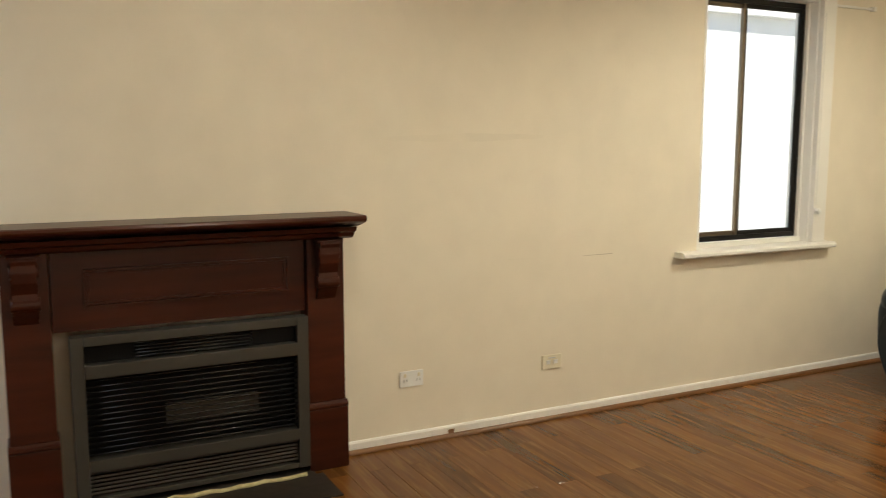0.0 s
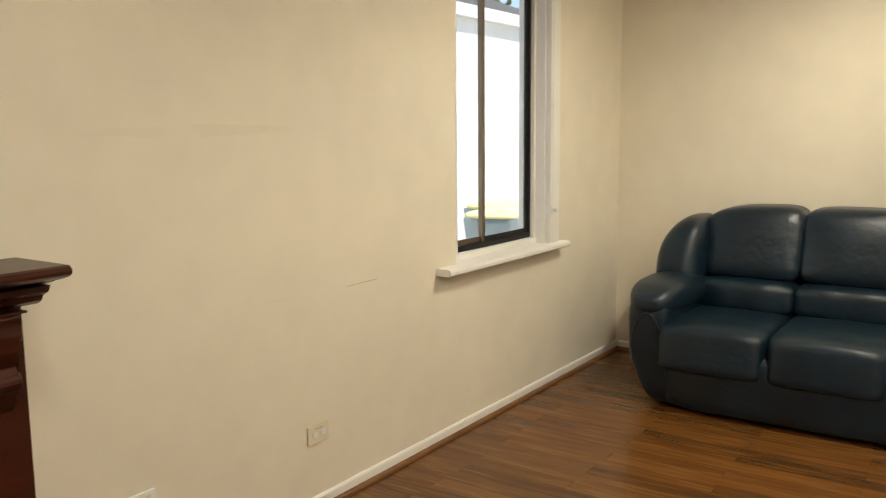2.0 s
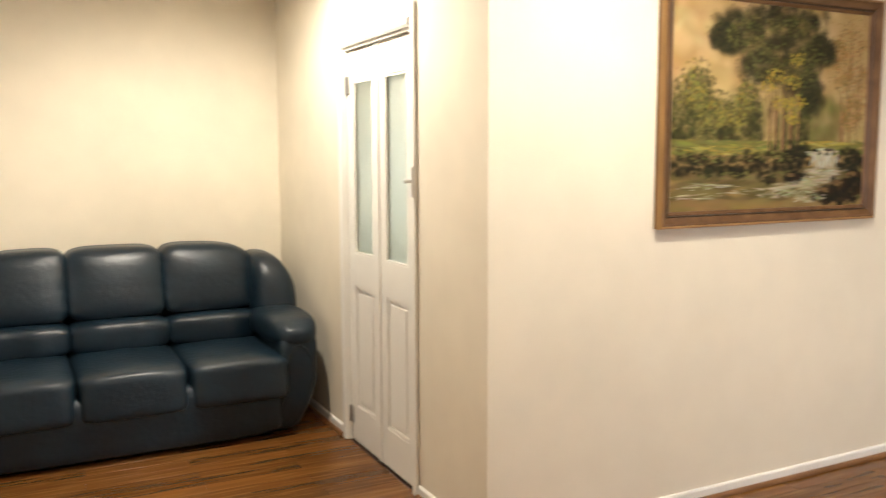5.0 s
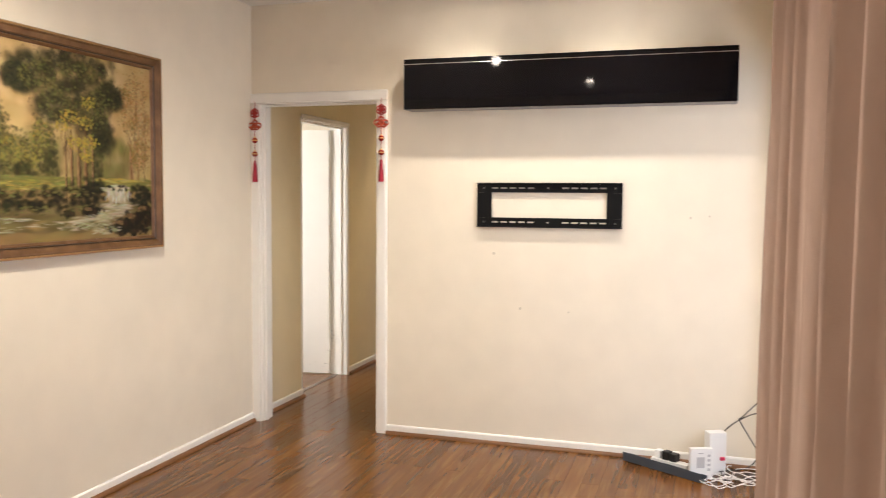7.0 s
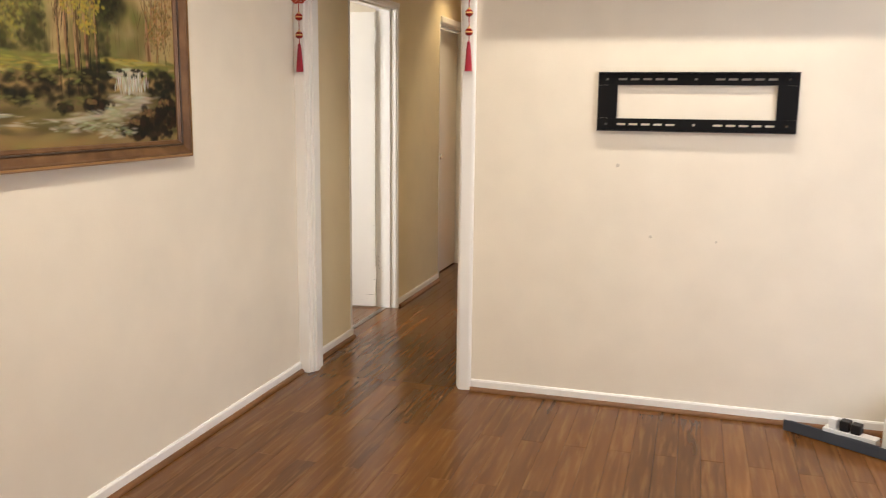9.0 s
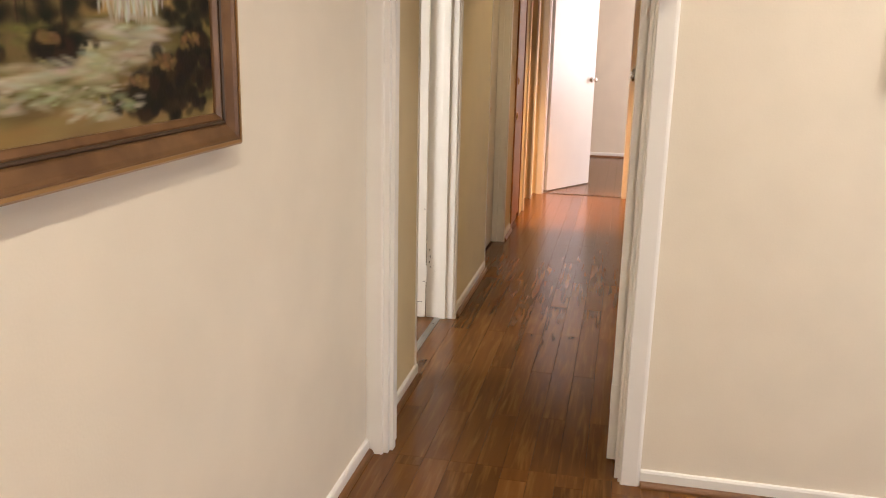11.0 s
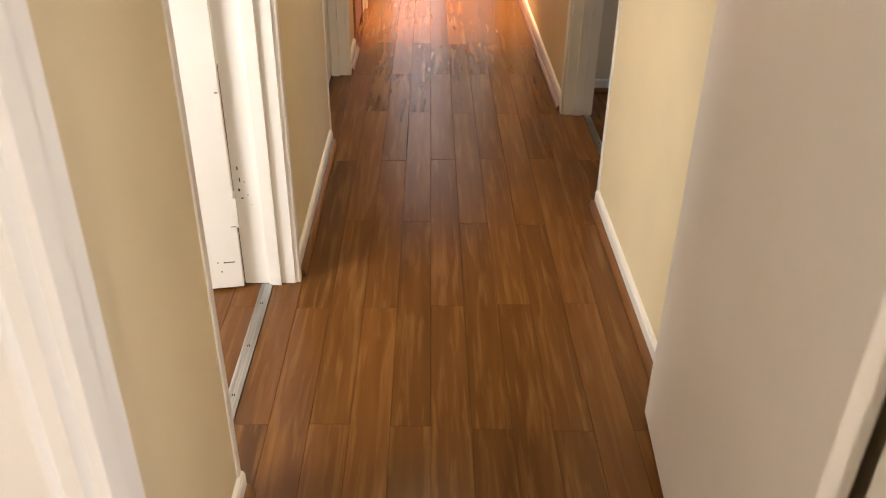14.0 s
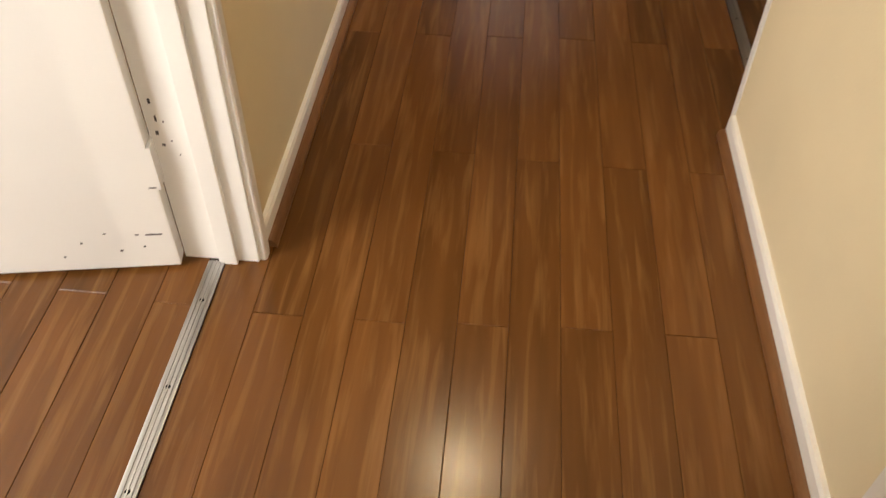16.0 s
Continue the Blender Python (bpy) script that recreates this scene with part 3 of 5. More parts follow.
a0, a1 = WY0 + 0.017, WY1 - 0.017
part("outer_frame", boxes((-0.115, -0.079, a0, a0 + 0.020, WZ0 + 0.03, WZ1 - 0.02), (-0.115, -0.079, a1 - 0.028, a1, WZ0 + 0.03, WZ1 - 0.02), (-0.115, -0.079, a0 + 0.028, a1 - 0.028, WZ0 + 0.03, WZ0 + 0.058), (-0.115, -0.079, a0 + 0.028, a1 - 0.028, WZ1 - 0.048, WZ1 - 0.02)), BLACKFRAME, win, bevel=0.0015)
for lo, hi, x, m in ((a0 + 0.020, 4.135, -0.110, BRONZE), (4.115, a1 - 0.028, -0.094, BLACKFRAME)):
    sash = part("sash", boxes((x - 0.006, x + 0.006, lo, lo + 0.022, WZ0 + 0.058, WZ1 - 0.048), (x - 0.006, x + 0.006, hi - 0.022, hi, WZ0 + 0.058, WZ1 - 0.048), (x - 0.006, x + 0.006, lo + 0.022, hi - 0.022, WZ0 + 0.058, WZ0 + 0.082), (x - 0.006, x + 0.006, lo + 0.022, hi - 0.022, WZ1 - 0.072, WZ1 - 0.048)), m, win, bevel=0.001)
    pane = part("pane", boxes((x - 0.002, x + 0.002, lo + 0.018, hi - 0.018, WZ0 + 0.078, WZ1 - 0.068)), CLEAR, sash)
    pane.visible_shadow = False
part("meeting_stile", boxes((-0.100, -0.086, 4.108, 4.126, WZ0 + 0.058, WZ1 - 0.048)), BRONZE, win, "weathered bronze meeting stile", bevel=0.001)
part("side_casing", boxes((0.0015, 0.034, WY1 - 0.008, WY1 + 0.098, WZ0 + 0.0005, WZ1 + 0.05)), WHITE, win, "white painted casing", bevel=0.004)
knob = thing("blind_cleat", (0.036, WY1 + 0.003, 1.000), "small white plastic blind cord cleat", "cleat")
bm = boxes((-0.001, 0.006, -0.008, 0.008, -0.018, 0.018))
lathe(bm, [(0.008, 0.005), (0.008, 0.018), (0.015, 0.022), (0.015, 0.032), (0.005, 0.036)], (0, 0, 0), 14, 'x')
part("cleat", bm, PLASTIC, knob, bevel=0.001)
bm = bmesh.new()
for k in range(96):
    lathe(bm, [(0.0004, -0.0042), (0.0030, -0.0022), (0.0030, 0.0022), (0.0004, 0.0042)], (0.004, 0.0, 0.040 + 0.0115 * k), 6)
part("blind_chain", bm, PLASTIC, knob, "white beaded blind chain")
rail = thing("curtain_rail_stub", (0.0, 4.745, 2.195), "short white painted rail on the wall beside the window", "rail")
part("rail", boxes((0.001, 0.012, -0.02, 0.34, -0.010, 0.004)), WHITE, rail, bevel=0.002)
part("bracket", boxes((0.001, 0.03, 0.30, 0.325, -0.016, 0.010)), WHITE, rail, bevel=0.002)

# bay window behind the curtain
bay = tagged(new("window_2"), "white framed window in the curtained bay", "window", kind="structure")
part("window_frame", boxes((0.6, 4.9, -1.12, -1.10, 0.45, 0.50), (0.6, 4.9, -1.12, -1.10, 2.25, 2.3), (0.6, 0.65, -1.12, -1.10, 0.5, 2.25), (4.85, 4.9, -1.12, -1.10, 0.5, 2.25), (2.7, 2.76, -1.12, -1.10, 0.5, 2.25)), WHITE, bay, bevel=0.003)
for x0, x1 in ((0.65, 2.7), (2.76, 4.85)):
    pane = part("pane", boxes((x0, x1, -1.112, -1.108, 0.5, 2.25)), CLEAR, bay)
    pane.visible_shadow = False

# ---- outside ----
structure("ground", boxes((-60, -0.24, -60, 80, -0.5, -0.30), (-0.24, 60, 6.1, 80, -0.5, -0.30), (-0.24, 60, -60, -1.4, -0.5, -0.30)), CONCRETE, "pale concrete side yard and ground", "ground")
house = thing("neighbour_house", (-3.6, 4, -0.3), "white rendered side wall of the neighbouring house", "house")
part("wall", boxes((-0.2, 0, -8, 8.1, 0.0, 3.1)), RENDERW, house)
part("eave", boxes((-0.6, 0.10, -8.2, 8.1, 3.1, 3.25)), RENDERW, house, bevel=0.01)
part("roof", prism(bmesh.new(), [(0.10, 3.25), (-4.0, 4.8), (-4.0, 3.25)], lambda u, v, w: Vector((u, -8.2 + w, v)), 16.3), BRONZE, house)
fence = thing("fence", (-4.0, 12.2, -0.3), "pale steel panel fence across the yard", "fence")
for k in range(5):
    bm = bmesh.new()
    for j in range(6):
        prism(bm, [(0, 0), (0.03, 0.02), (0.12, 0.02), (0.15, 0), (0.15, -0.006), (0, -0.006)], lambda u, v, w: Vector((k * 0.95 + j * 0.15 + u, -v, 0.05 + w)), 1.75)
    part("panel", bm, FENCE, fence)
    part("post", boxes((k * 0.95 + 0.91, k * 0.95 + 0.94, -0.03, 0.01, 0, 1.85)), FENCE, fence)


def wheelie_bin(at, rz):
    b = thing("wheelie_bin", at, "grey plastic wheelie bin with a yellow lid", "bin", group="bins in the side yard", rz=rz)
    bm = bmesh.new()
    lo, hi = (0.22, 0.25), (0.29, 0.36)
    v = [bm.verts.new((sx * s[0], sy * s[1], z)) for s, z in ((lo, 0.06), (hi, 0.90)) for sx, sy in ((-1, -1), (1, -1), (1, 1), (-1, 1))]
    for f in ((3, 2, 1, 0), (4, 5, 6, 7), (0, 1, 5, 4), (1, 2, 6, 5), (2, 3, 7, 6), (3, 0, 4, 7)):
        bm.faces.new([v[i] for i in f])
    part("body", bm, BINGREY, b, bevel=0.025)
    puff = puffy(bmesh.new(), (0, 0, 0.915), (0.31, 0.38, 0.035), 4.5, 8)
    part("lid", puff, BINLID, b, "yellow lid", smooth=True)
    part("handle", tube(bmesh.new(), [(-0.2, 0.40, 0.89), (0.2, 0.40, 0.89)], 0.016), BINGREY, b)
    for s in (-1, 1):
        part("wheel", lathe(bmesh.new(), [(0.02, -0.03), (0.10, -0.03), (0.10, 0.03), (0.02, 0.03)], (s * 0.25, 0.24, 0.10), 18, 'x'), RUBBER, b)


wheelie_bin((-2.10, 7.75, -0.30), 12)
wheelie_bin((-2.55, 8.55, -0.30), -6)


def tree(at, height, spread, seed):
    rnd = random.Random(seed)
    t = thing("tree", at, "garden tree with loose green foliage behind the fence", "tree", group="trees behind the fence")
    bm = bmesh.new()
    limbs = []
    tube(bm, spline([(0, 0, 0), (0.05, 0.02, height * 0.3), (-0.04, 0.05, height * 0.55), (0.03, 0, height * 0.8)]), 0.09)
    for k in range(7):
        a, h = rnd.uniform(0, 6.28), rnd.uniform(0.35, 0.75) * height
        e = (spread * 0.7 * math.cos(a), spread * 0.7 * math.sin(a), h + rnd.uniform(0.3, 0.9))
        limbs.append(e)
        tube(bm, spline([(0, 0, h * 0.9), (e[0] * 0.5, e[1] * 0.5, h + 0.15), e]), 0.035)
    part("trunk", bm, BARK, t, smooth=True)
    verts, faces = [], []
    for e in limbs + [(0, 0, height * 0.9)]:
        for _ in range(130):
            c = Vector(e) + Vector((rnd.gauss(0, spread * 0.28), rnd.gauss(0, spread * 0.28), rnd.gauss(0, height * 0.09)))
            u = Vector((rnd.uniform(-1, 1), rnd.uniform(-1, 1), rnd.uniform(-1, 1))).normalized()
            w = u.cross(Vector((rnd.uniform(-1, 1), rnd.uniform(-1, 1), rnd.uniform(-1, 1)))).normalized()
            n = len(verts)
            verts += [c - u * 0.11, c + w * 0.045, c + u * 0.11, c - w * 0.045]
            faces.append((n, n + 1, n + 2, n + 3))
    me = bpy.data.meshes.new("crown")
    me.from_pydata(verts, [], faces)
    me.materials.append(LEAF)
    new("crown", me).parent = t


tree((-4.6, 14.2, -0.3), 4.2, 1.7, 3)
tree((-2.6, 15.2, -0.3), 3.6, 1.5, 5)

# ---- fireplace ----
fp = thing("fireplace_surround", (0, 0.95, 0), "dark mahogany mantelpiece with carved corbels and a panelled frieze", "fireplace")


def fbox(x0, x1, y0, y1, z0, z1):
    return (x0, x1, y0 - 0.95, y1 - 0.95, z0, z1)


F0, F1 = 0.345, 1.640
bm = bmesh.new()
prism(bm, [(0.002, 1.055), (0.160, 1.055), (0.172, 1.062), (0.205, 1.067), (0.238, 1.076), (0.250, 1.083), (0.254, 1.092), (0.248, 1.101), (0.238, 1.105), (0.002, 1.105)], lambda u, v, w: Vector((u, F0 - 0.055 - 0.95 + w, v)), F1 - F0 + 0.11)
part("mantel_shelf", bm, MAHOGANY, fp, "moulded mahogany shelf", bevel=0.002)
bm = bmesh.new()
prism(bm, [(0.002, 1.002), (0.128, 1.002), (0.146, 1.012), (0.152, 1.026), (0.178, 1.036), (0.188, 1.054), (0.002, 1.054)], lambda u, v, w: Vector((u, F0 - 0.035 - 0.95 + w, v)), F1 - F0 + 0.07)
part("bed_mould", bm, MAHOGANY, fp, bevel=0.0015)
part("frieze", boxes(fbox(0.002, 0.085, F0 + 0.165, F1 - 0.165, 0.70, 1.001)), MAHOGANY, fp, bevel=0.002)
z0, z1, y0, y1 = 0.785, 0.932, 0.622, 1.408
fr = bmesh.new()
for k, (o, d) in enumerate(((0.0, 0.012), (0.012, 0.007))):
    for b in (fbox(0.0852, 0.0852 + d, y0 + o, y1 - o, z1 - o - 0.010, z1 - o), fbox(0.0852, 0.0852 + d, y0 + o, y1 - o, z0 + o, z0 + o + 0.010), fbox(0.0852, 0.0852 + d, y0 + o, y0 + o + 0.010, z0 + o + 0.0102, z1 - o - 0.0102), fbox(0.0852, 0.0852 + d, y1 - o - 0.010, y1 - o, z0 + o + 0.0102, z1 - o - 0.0102)):
        box(fr, *b)
part("frieze_panel_moulding", fr, MAHOGANY, fp, "raised rectangular moulding", bevel=0.0015)
for lo, hi in ((F0, F0 + 0.160), (F1 - 0.160, F1)):
    leg = part("pilaster", boxes(fbox(0.002, 0.112, lo, hi, 0.300, 1.001)), MAHOGANY, fp, bevel=0.003)
    part("pilaster_base", boxes(fbox(0.002, 0.126, lo - 0.008, hi + 0.008, 0.001, 0.270)), MAHOGANY, fp, bevel=0.003)
    bm = bmesh.new()
    prism(bm, [(0.002, 0.2705), (0.126, 0.2705), (0.130, 0.276), (0.130, 0.284), (0.122, 0.290), (0.116, 0.299), (0.002, 0.299)], lambda u, v, w: Vector((u, lo - 0.008 - 0.95 + w, v)), hi - lo + 0.016)
    part("base_mould", bm, MAHOGANY, fp, bevel=0.001)
    mid = (lo + hi) / 2
    # corbel: a double scroll
    bm = bmesh.new()
    scroll = [(0.1125, 0.995), (0.175, 0.995), (0.178, 0.985), (0.170, 0.970), (0.172, 0.940), (0.168, 0.905), (0.154, 0.880), (0.143, 0.862), (0.148, 0.842), (0.150, 0.818), (0.143, 0.795), (0.130, 0.775), (0.120, 0.755), (0.1125, 0.745)]
    prism(bm, scroll, lambda u, v, w: Vector((u, mid - 0.042 - 0.95 + w, v)), 0.084)
    part("corbel", bm, MAHOGANY, leg, "carved scroll corbel", bevel=0.004)
    for z in (0.945, 0.822):
        part("corbel_volute", lathe(bmesh.new(), [(0.024, -0.048), (0.026, -0.044), (0.026, 0.044), (0.024, 0.048)], (0.146 if z > 0.9 else 0.130, mid - 0.95, z), 18, 'y'), MAHOGANY, leg, smooth=False)
    part("corbel_cap", boxes(fbox(0.1125, 0.184, mid - 0.055, mid + 0.055, 0.9955, 1.0015)), MAHOGANY, leg, bevel=0.0015)

heater = thing("gas_heater", (0, 0.98, 0), "grey framed gas heater with black glossy louvres", "gas heater")


def hbox(x0, x1, y0, y1, z0, z1):
    return (x0, x1, y0 - 0.98, y1 - 0.98, z0, z1)


G0, G1, GZ0, GZ1 = 0.560, 1.475, 0.030, 0.682
part("back_panel", boxes(hbox(0.020, 0.070, G0 + 0.01, G1 - 0.01, GZ0, GZ1 - 0.01)), BLACKMETAL, heater)
for nm, b in (("side_rail", (0.071, 0.128, G0, G0 + 0.048, GZ0, GZ1)), ("side_rail", (0.071, 0.128, G1 - 0.048, G1, GZ0, GZ1)),
              ("top_rail", (0.071, 0.128, G0 + 0.0485, G1 - 0.0485, GZ1 - 0.036, GZ1)), ("middle_rail", (0.071, 0.134, G0 + 0.0485, G1 - 0.0485, 0.522, 0.574)),
              ("lower_rail", (0.071, 0.134, G0 + 0.0485, G1 - 0.0485, 0.158, 0.204)), ("bottom_rail", (0.071, 0.124, G0 + 0.0485, G1 - 0.0485, GZ0, GZ0 + 0.022))):
    part(nm, boxes(hbox(*b)), GREYMETAL, heater, bevel=0.004)
for zlo, zhi, n, x in ((0.578, 0.644, 5, 0.100), (0.208, 0.518, 14, 0.104), (0.058, 0.154, 6, 0.104)):
    for k in range(n):
        z = zlo + (zhi - zlo) * (k + 0.5) / n
        inset = 0.23 if zlo > 0.5 else 0.049
        if zlo > 0.1:
            bm = tube(bmesh.new(), [(x, G0 + inset - 0.98, z), (x, G1 - inset - 0.98, z)], 0.0042, 10)
            part("louvre", bm, LOUVRE, heater, smooth=True)
        else:
            part("grille_bar", boxes((x - 0.016, x + 0.004, G0 + inset - 0.98, G1 - inset - 0.98, z - 0.0045, z + 0.0045)), GREYMETAL, heater, bevel=0.0015)
for lo, hi in ((G0 + 0.049, G0 + 0.229), (G1 - 0.229, G1 - 0.049)):
    part("blank_plate", boxes(hbox(0.0705, 0.092, lo, hi, 0.5745, 0.645)), BLACKMETAL, heater, bevel=0.002)
part("burner_plate", boxes(hbox(0.0705, 0.080, 0.90, 1.27, 0.290, 0.375)), GREYMETAL, heater, "pale burner plate behind the louvres", bevel=0.002)
hearth = thing("hearth", (0.25, 0.985, 0), "worn dark slate hearth with a ragged foam edge", "hearth")
rnd = random.Random(8)
rim = [(-0.215, -0.60), (0.17, -0.60)] + [(0.17 + rnd.uniform(-0.012, 0.012), -0.60 + 1.12 * k / 16) for k in range(1, 16)] + [(0.165, 0.53), (-0.085, 0.53), (-0.085, 0.50), (-0.215, 0.50)]
part("slab", prism(bmesh.new(), rim, lambda u, v, w: Vector((u, v, 0.001 + w)), 0.006), SLATE, hearth)
bm = bmesh.new()
tube(bm, [(-0.085 + rnd.uniform(-0.008, 0.010), -0.44 + 0.036 * k, 0.012 + rnd.uniform(-0.002, 0.004)) for k in range(26)], 0.010, 7)
part("foam_edge", bm, FOAM, hearth, "yellowed foam sealant", smooth=True)


def wall_plate(name, at, w, h, label, mat, holes, face='x'):
    p = thing(name, at, label, "wall plate")
    part("plate", boxes((0.0006, 0.010, -w / 2, w / 2, -h / 2, h / 2)), mat, p, bevel=0.003)
    for nm, y, z, a, b, m in holes:
        part(nm, boxes((0.0102, 0.0135, y - a, y + a, z - b, z + b)), m, p, bevel=0.0008)
    return p


wall_plate("power_outlet", (0, 2.005, 0.314), 0.117, 0.074, "white plastic double power outlet above the skirting", PLASTIC,
           [("switch", -0.035, 0.018, 0.006, 0.008, CREAMPLASTIC), ("switch", 0.035, 0.018, 0.006, 0.008, CREAMPLASTIC)] + [("pin_slot", s * 0.033 + d, -0.006, 0.0016, 0.006, GREYPLASTIC) for s in (-1, 1) for d in (-0.008, 0.008)])
wall_plate("phone_outlet", (0, 2.785, 0.300), 0.112, 0.072, "cream plastic aerial and phone outlet above the skirting", CREAMPLASTIC,
           [("socket", -0.022, 0.0, 0.012, 0.010, PLASTIC), ("socket", 0.022, 0.0, 0.012, 0.010, PLASTIC), ("label_bar", 0.0, 0.022, 0.020, 0.003, GREYPLASTIC)])

# ---- sofa ----
sofa = thing("sofa", (1.445, 5.035, 0), "navy blue leather three-seat sofa with padded arms and wing cushions", "sofa")
# local: x across, y back is +, front about -0.40
bm = bmesh.new()
puffy(bm, (0, 0.020, 0.182), (0.800, 0.490, 0.175), 8, 16)
part("base", bm, LEATHER, sofa, smooth=True)
part("plinth", boxes((-0.80, 0.80, -0.33, 0.46, 0.001, 0.060)), PIPING, sofa)


def seat_shape(x, y, z):
    return (x, y + 0.03 * z, z + (0.12 * (1 - x * x) if z > 0 else 0) - (0.16 * max(0, -y - 0.5) if z > 0 else 0))


def creased(x, z, k):
    """Pleats that fan out from the seams beside a cushion."""
    return 0.16 * math.sin(17 * z + 5 * abs(x) + 2 * k) * max(0.0, abs(x) - 0.62) ** 1.5


for k in (-1, 0, 1):
    bm = puffy(bmesh.new(), (k * 0.528, -0.12, 0.335), (0.266, 0.375, 0.120), 8.5, 20, seat_shape)
    part("seat_cushion", bm, LEATHER, sofa, smooth=True)
    bm = puffy(bmesh.new(), (k * 0.512, 0.165, 0.528), (0.268, 0.14, 0.092), 4.2, 16, lambda x, y, z, k=k: (x, y + (creased(x, z, k) if y < 0 else 0) + 0.05 * math.cos(9 * x) * (y < -0.5), z))
    part("lumbar_cushion", bm, LEATHER, sofa, smooth=True)

    def back_shape(x, y, z, k=k):
        arch = 0.07 * (1 - (x + k * 0.75) ** 2 * 0.45) if z > 0 else 0
        if k and z > 0:
            arch -= 0.16 * max(0, x * k) ** 2 * z
        fold = creased(x, z, k) if y < 0 else 0
        return (x, y + 0.42 * z - 0.22 * (1 - x * x) * (1 - z * z) + fold, z + arch)
    bm = puffy(bmesh.new(), (k * 0.506, 0.30, 0.800), (0.266, 0.130, 0.192), 5.6, 26, back_shape)
    cushion = part("back_cushion", bm, LEATHER, sofa, smooth=True)
    part("seam", tube(bmesh.new(), spline([(k * 0.506 + 0.225 * i, 0.158 + 0.010 * abs(i), 0.622) for i in (-1, -0.5, 0, 0.5, 1)]), 0.005), PIPING, cushion, smooth=True)
bm = puffy(bmesh.new(), (0, 0.44, 0.56), (0.84, 0.10, 0.38), 5, 12, lambda x, y, z: (x * (1 - 0.10 * max(0, z) ** 2), y, z))
part("back_shell", bm, LEATHER, sofa, smooth=True)
for s in (-1, 1):
    def wing_shape(x, y, z, s=s):
        taper = 1 - 0.25 * max(0, z) ** 2
        return (x * taper - s * 0.42 * max(0, z) ** 2, y + 0.25 * z, z)
    part("wing_cushion", puffy(bmesh.new(), (s * 0.870, 0.24, 0.680), (0.138, 0.24, 0.262), 3.0, 18, wing_shape), LEATHER, sofa, smooth=True)

    def panel_shape(x, y, z, s=s):
        return (x - s * 0.95 * max(0, -z) ** 1.3, y - 0.06 * max(0, z) + 0.05 * max(0, -z), z)
    arm = part("arm_panel", puffy(bmesh.new(), (s * 0.850, -0.02, 0.290), (0.116, 0.42, 0.288), 7.0, 18, panel_shape), LEATHER, sofa, smooth=True)
    part("arm_pad", puffy(bmesh.new(), (s * 0.848, -0.08, 0.562), (0.146, 0.385, 0.088), 2.9, 22, lambda x, y, z: (x, y, z - 0.55 * max(0, -y - 0.55) - 0.25 * max(0, y) + 0.10 * math.sin(16 * y) * max(0, -y - 0.5) * (z > 0))), LEATHER, arm, "creased padded arm rest", smooth=True)
    loop = []
    for xl, zl in ((-0.62, -0.75), (-0.66, -0.2), (-0.60, 0.40), (-0.30, 0.66), (0.10, 0.68), (0.52, 0.45), (0.66, 0.0), (0.62, -0.5), (0.50, -0.80)):
        xu = xl * s
        yl = -(1 - abs(xu) ** 7 - abs(zl) ** 7) ** (1 / 7)
        px, py, pz = panel_shape(xu, yl, zl)
        loop.append((s * 0.850 + px * 0.116, -0.02 + py * 0.42, 0.290 + pz * 0.288))
    part("arm_piping", tube(bmesh.new(), spline(loop), 0.006), PIPING, arm, smooth=True)

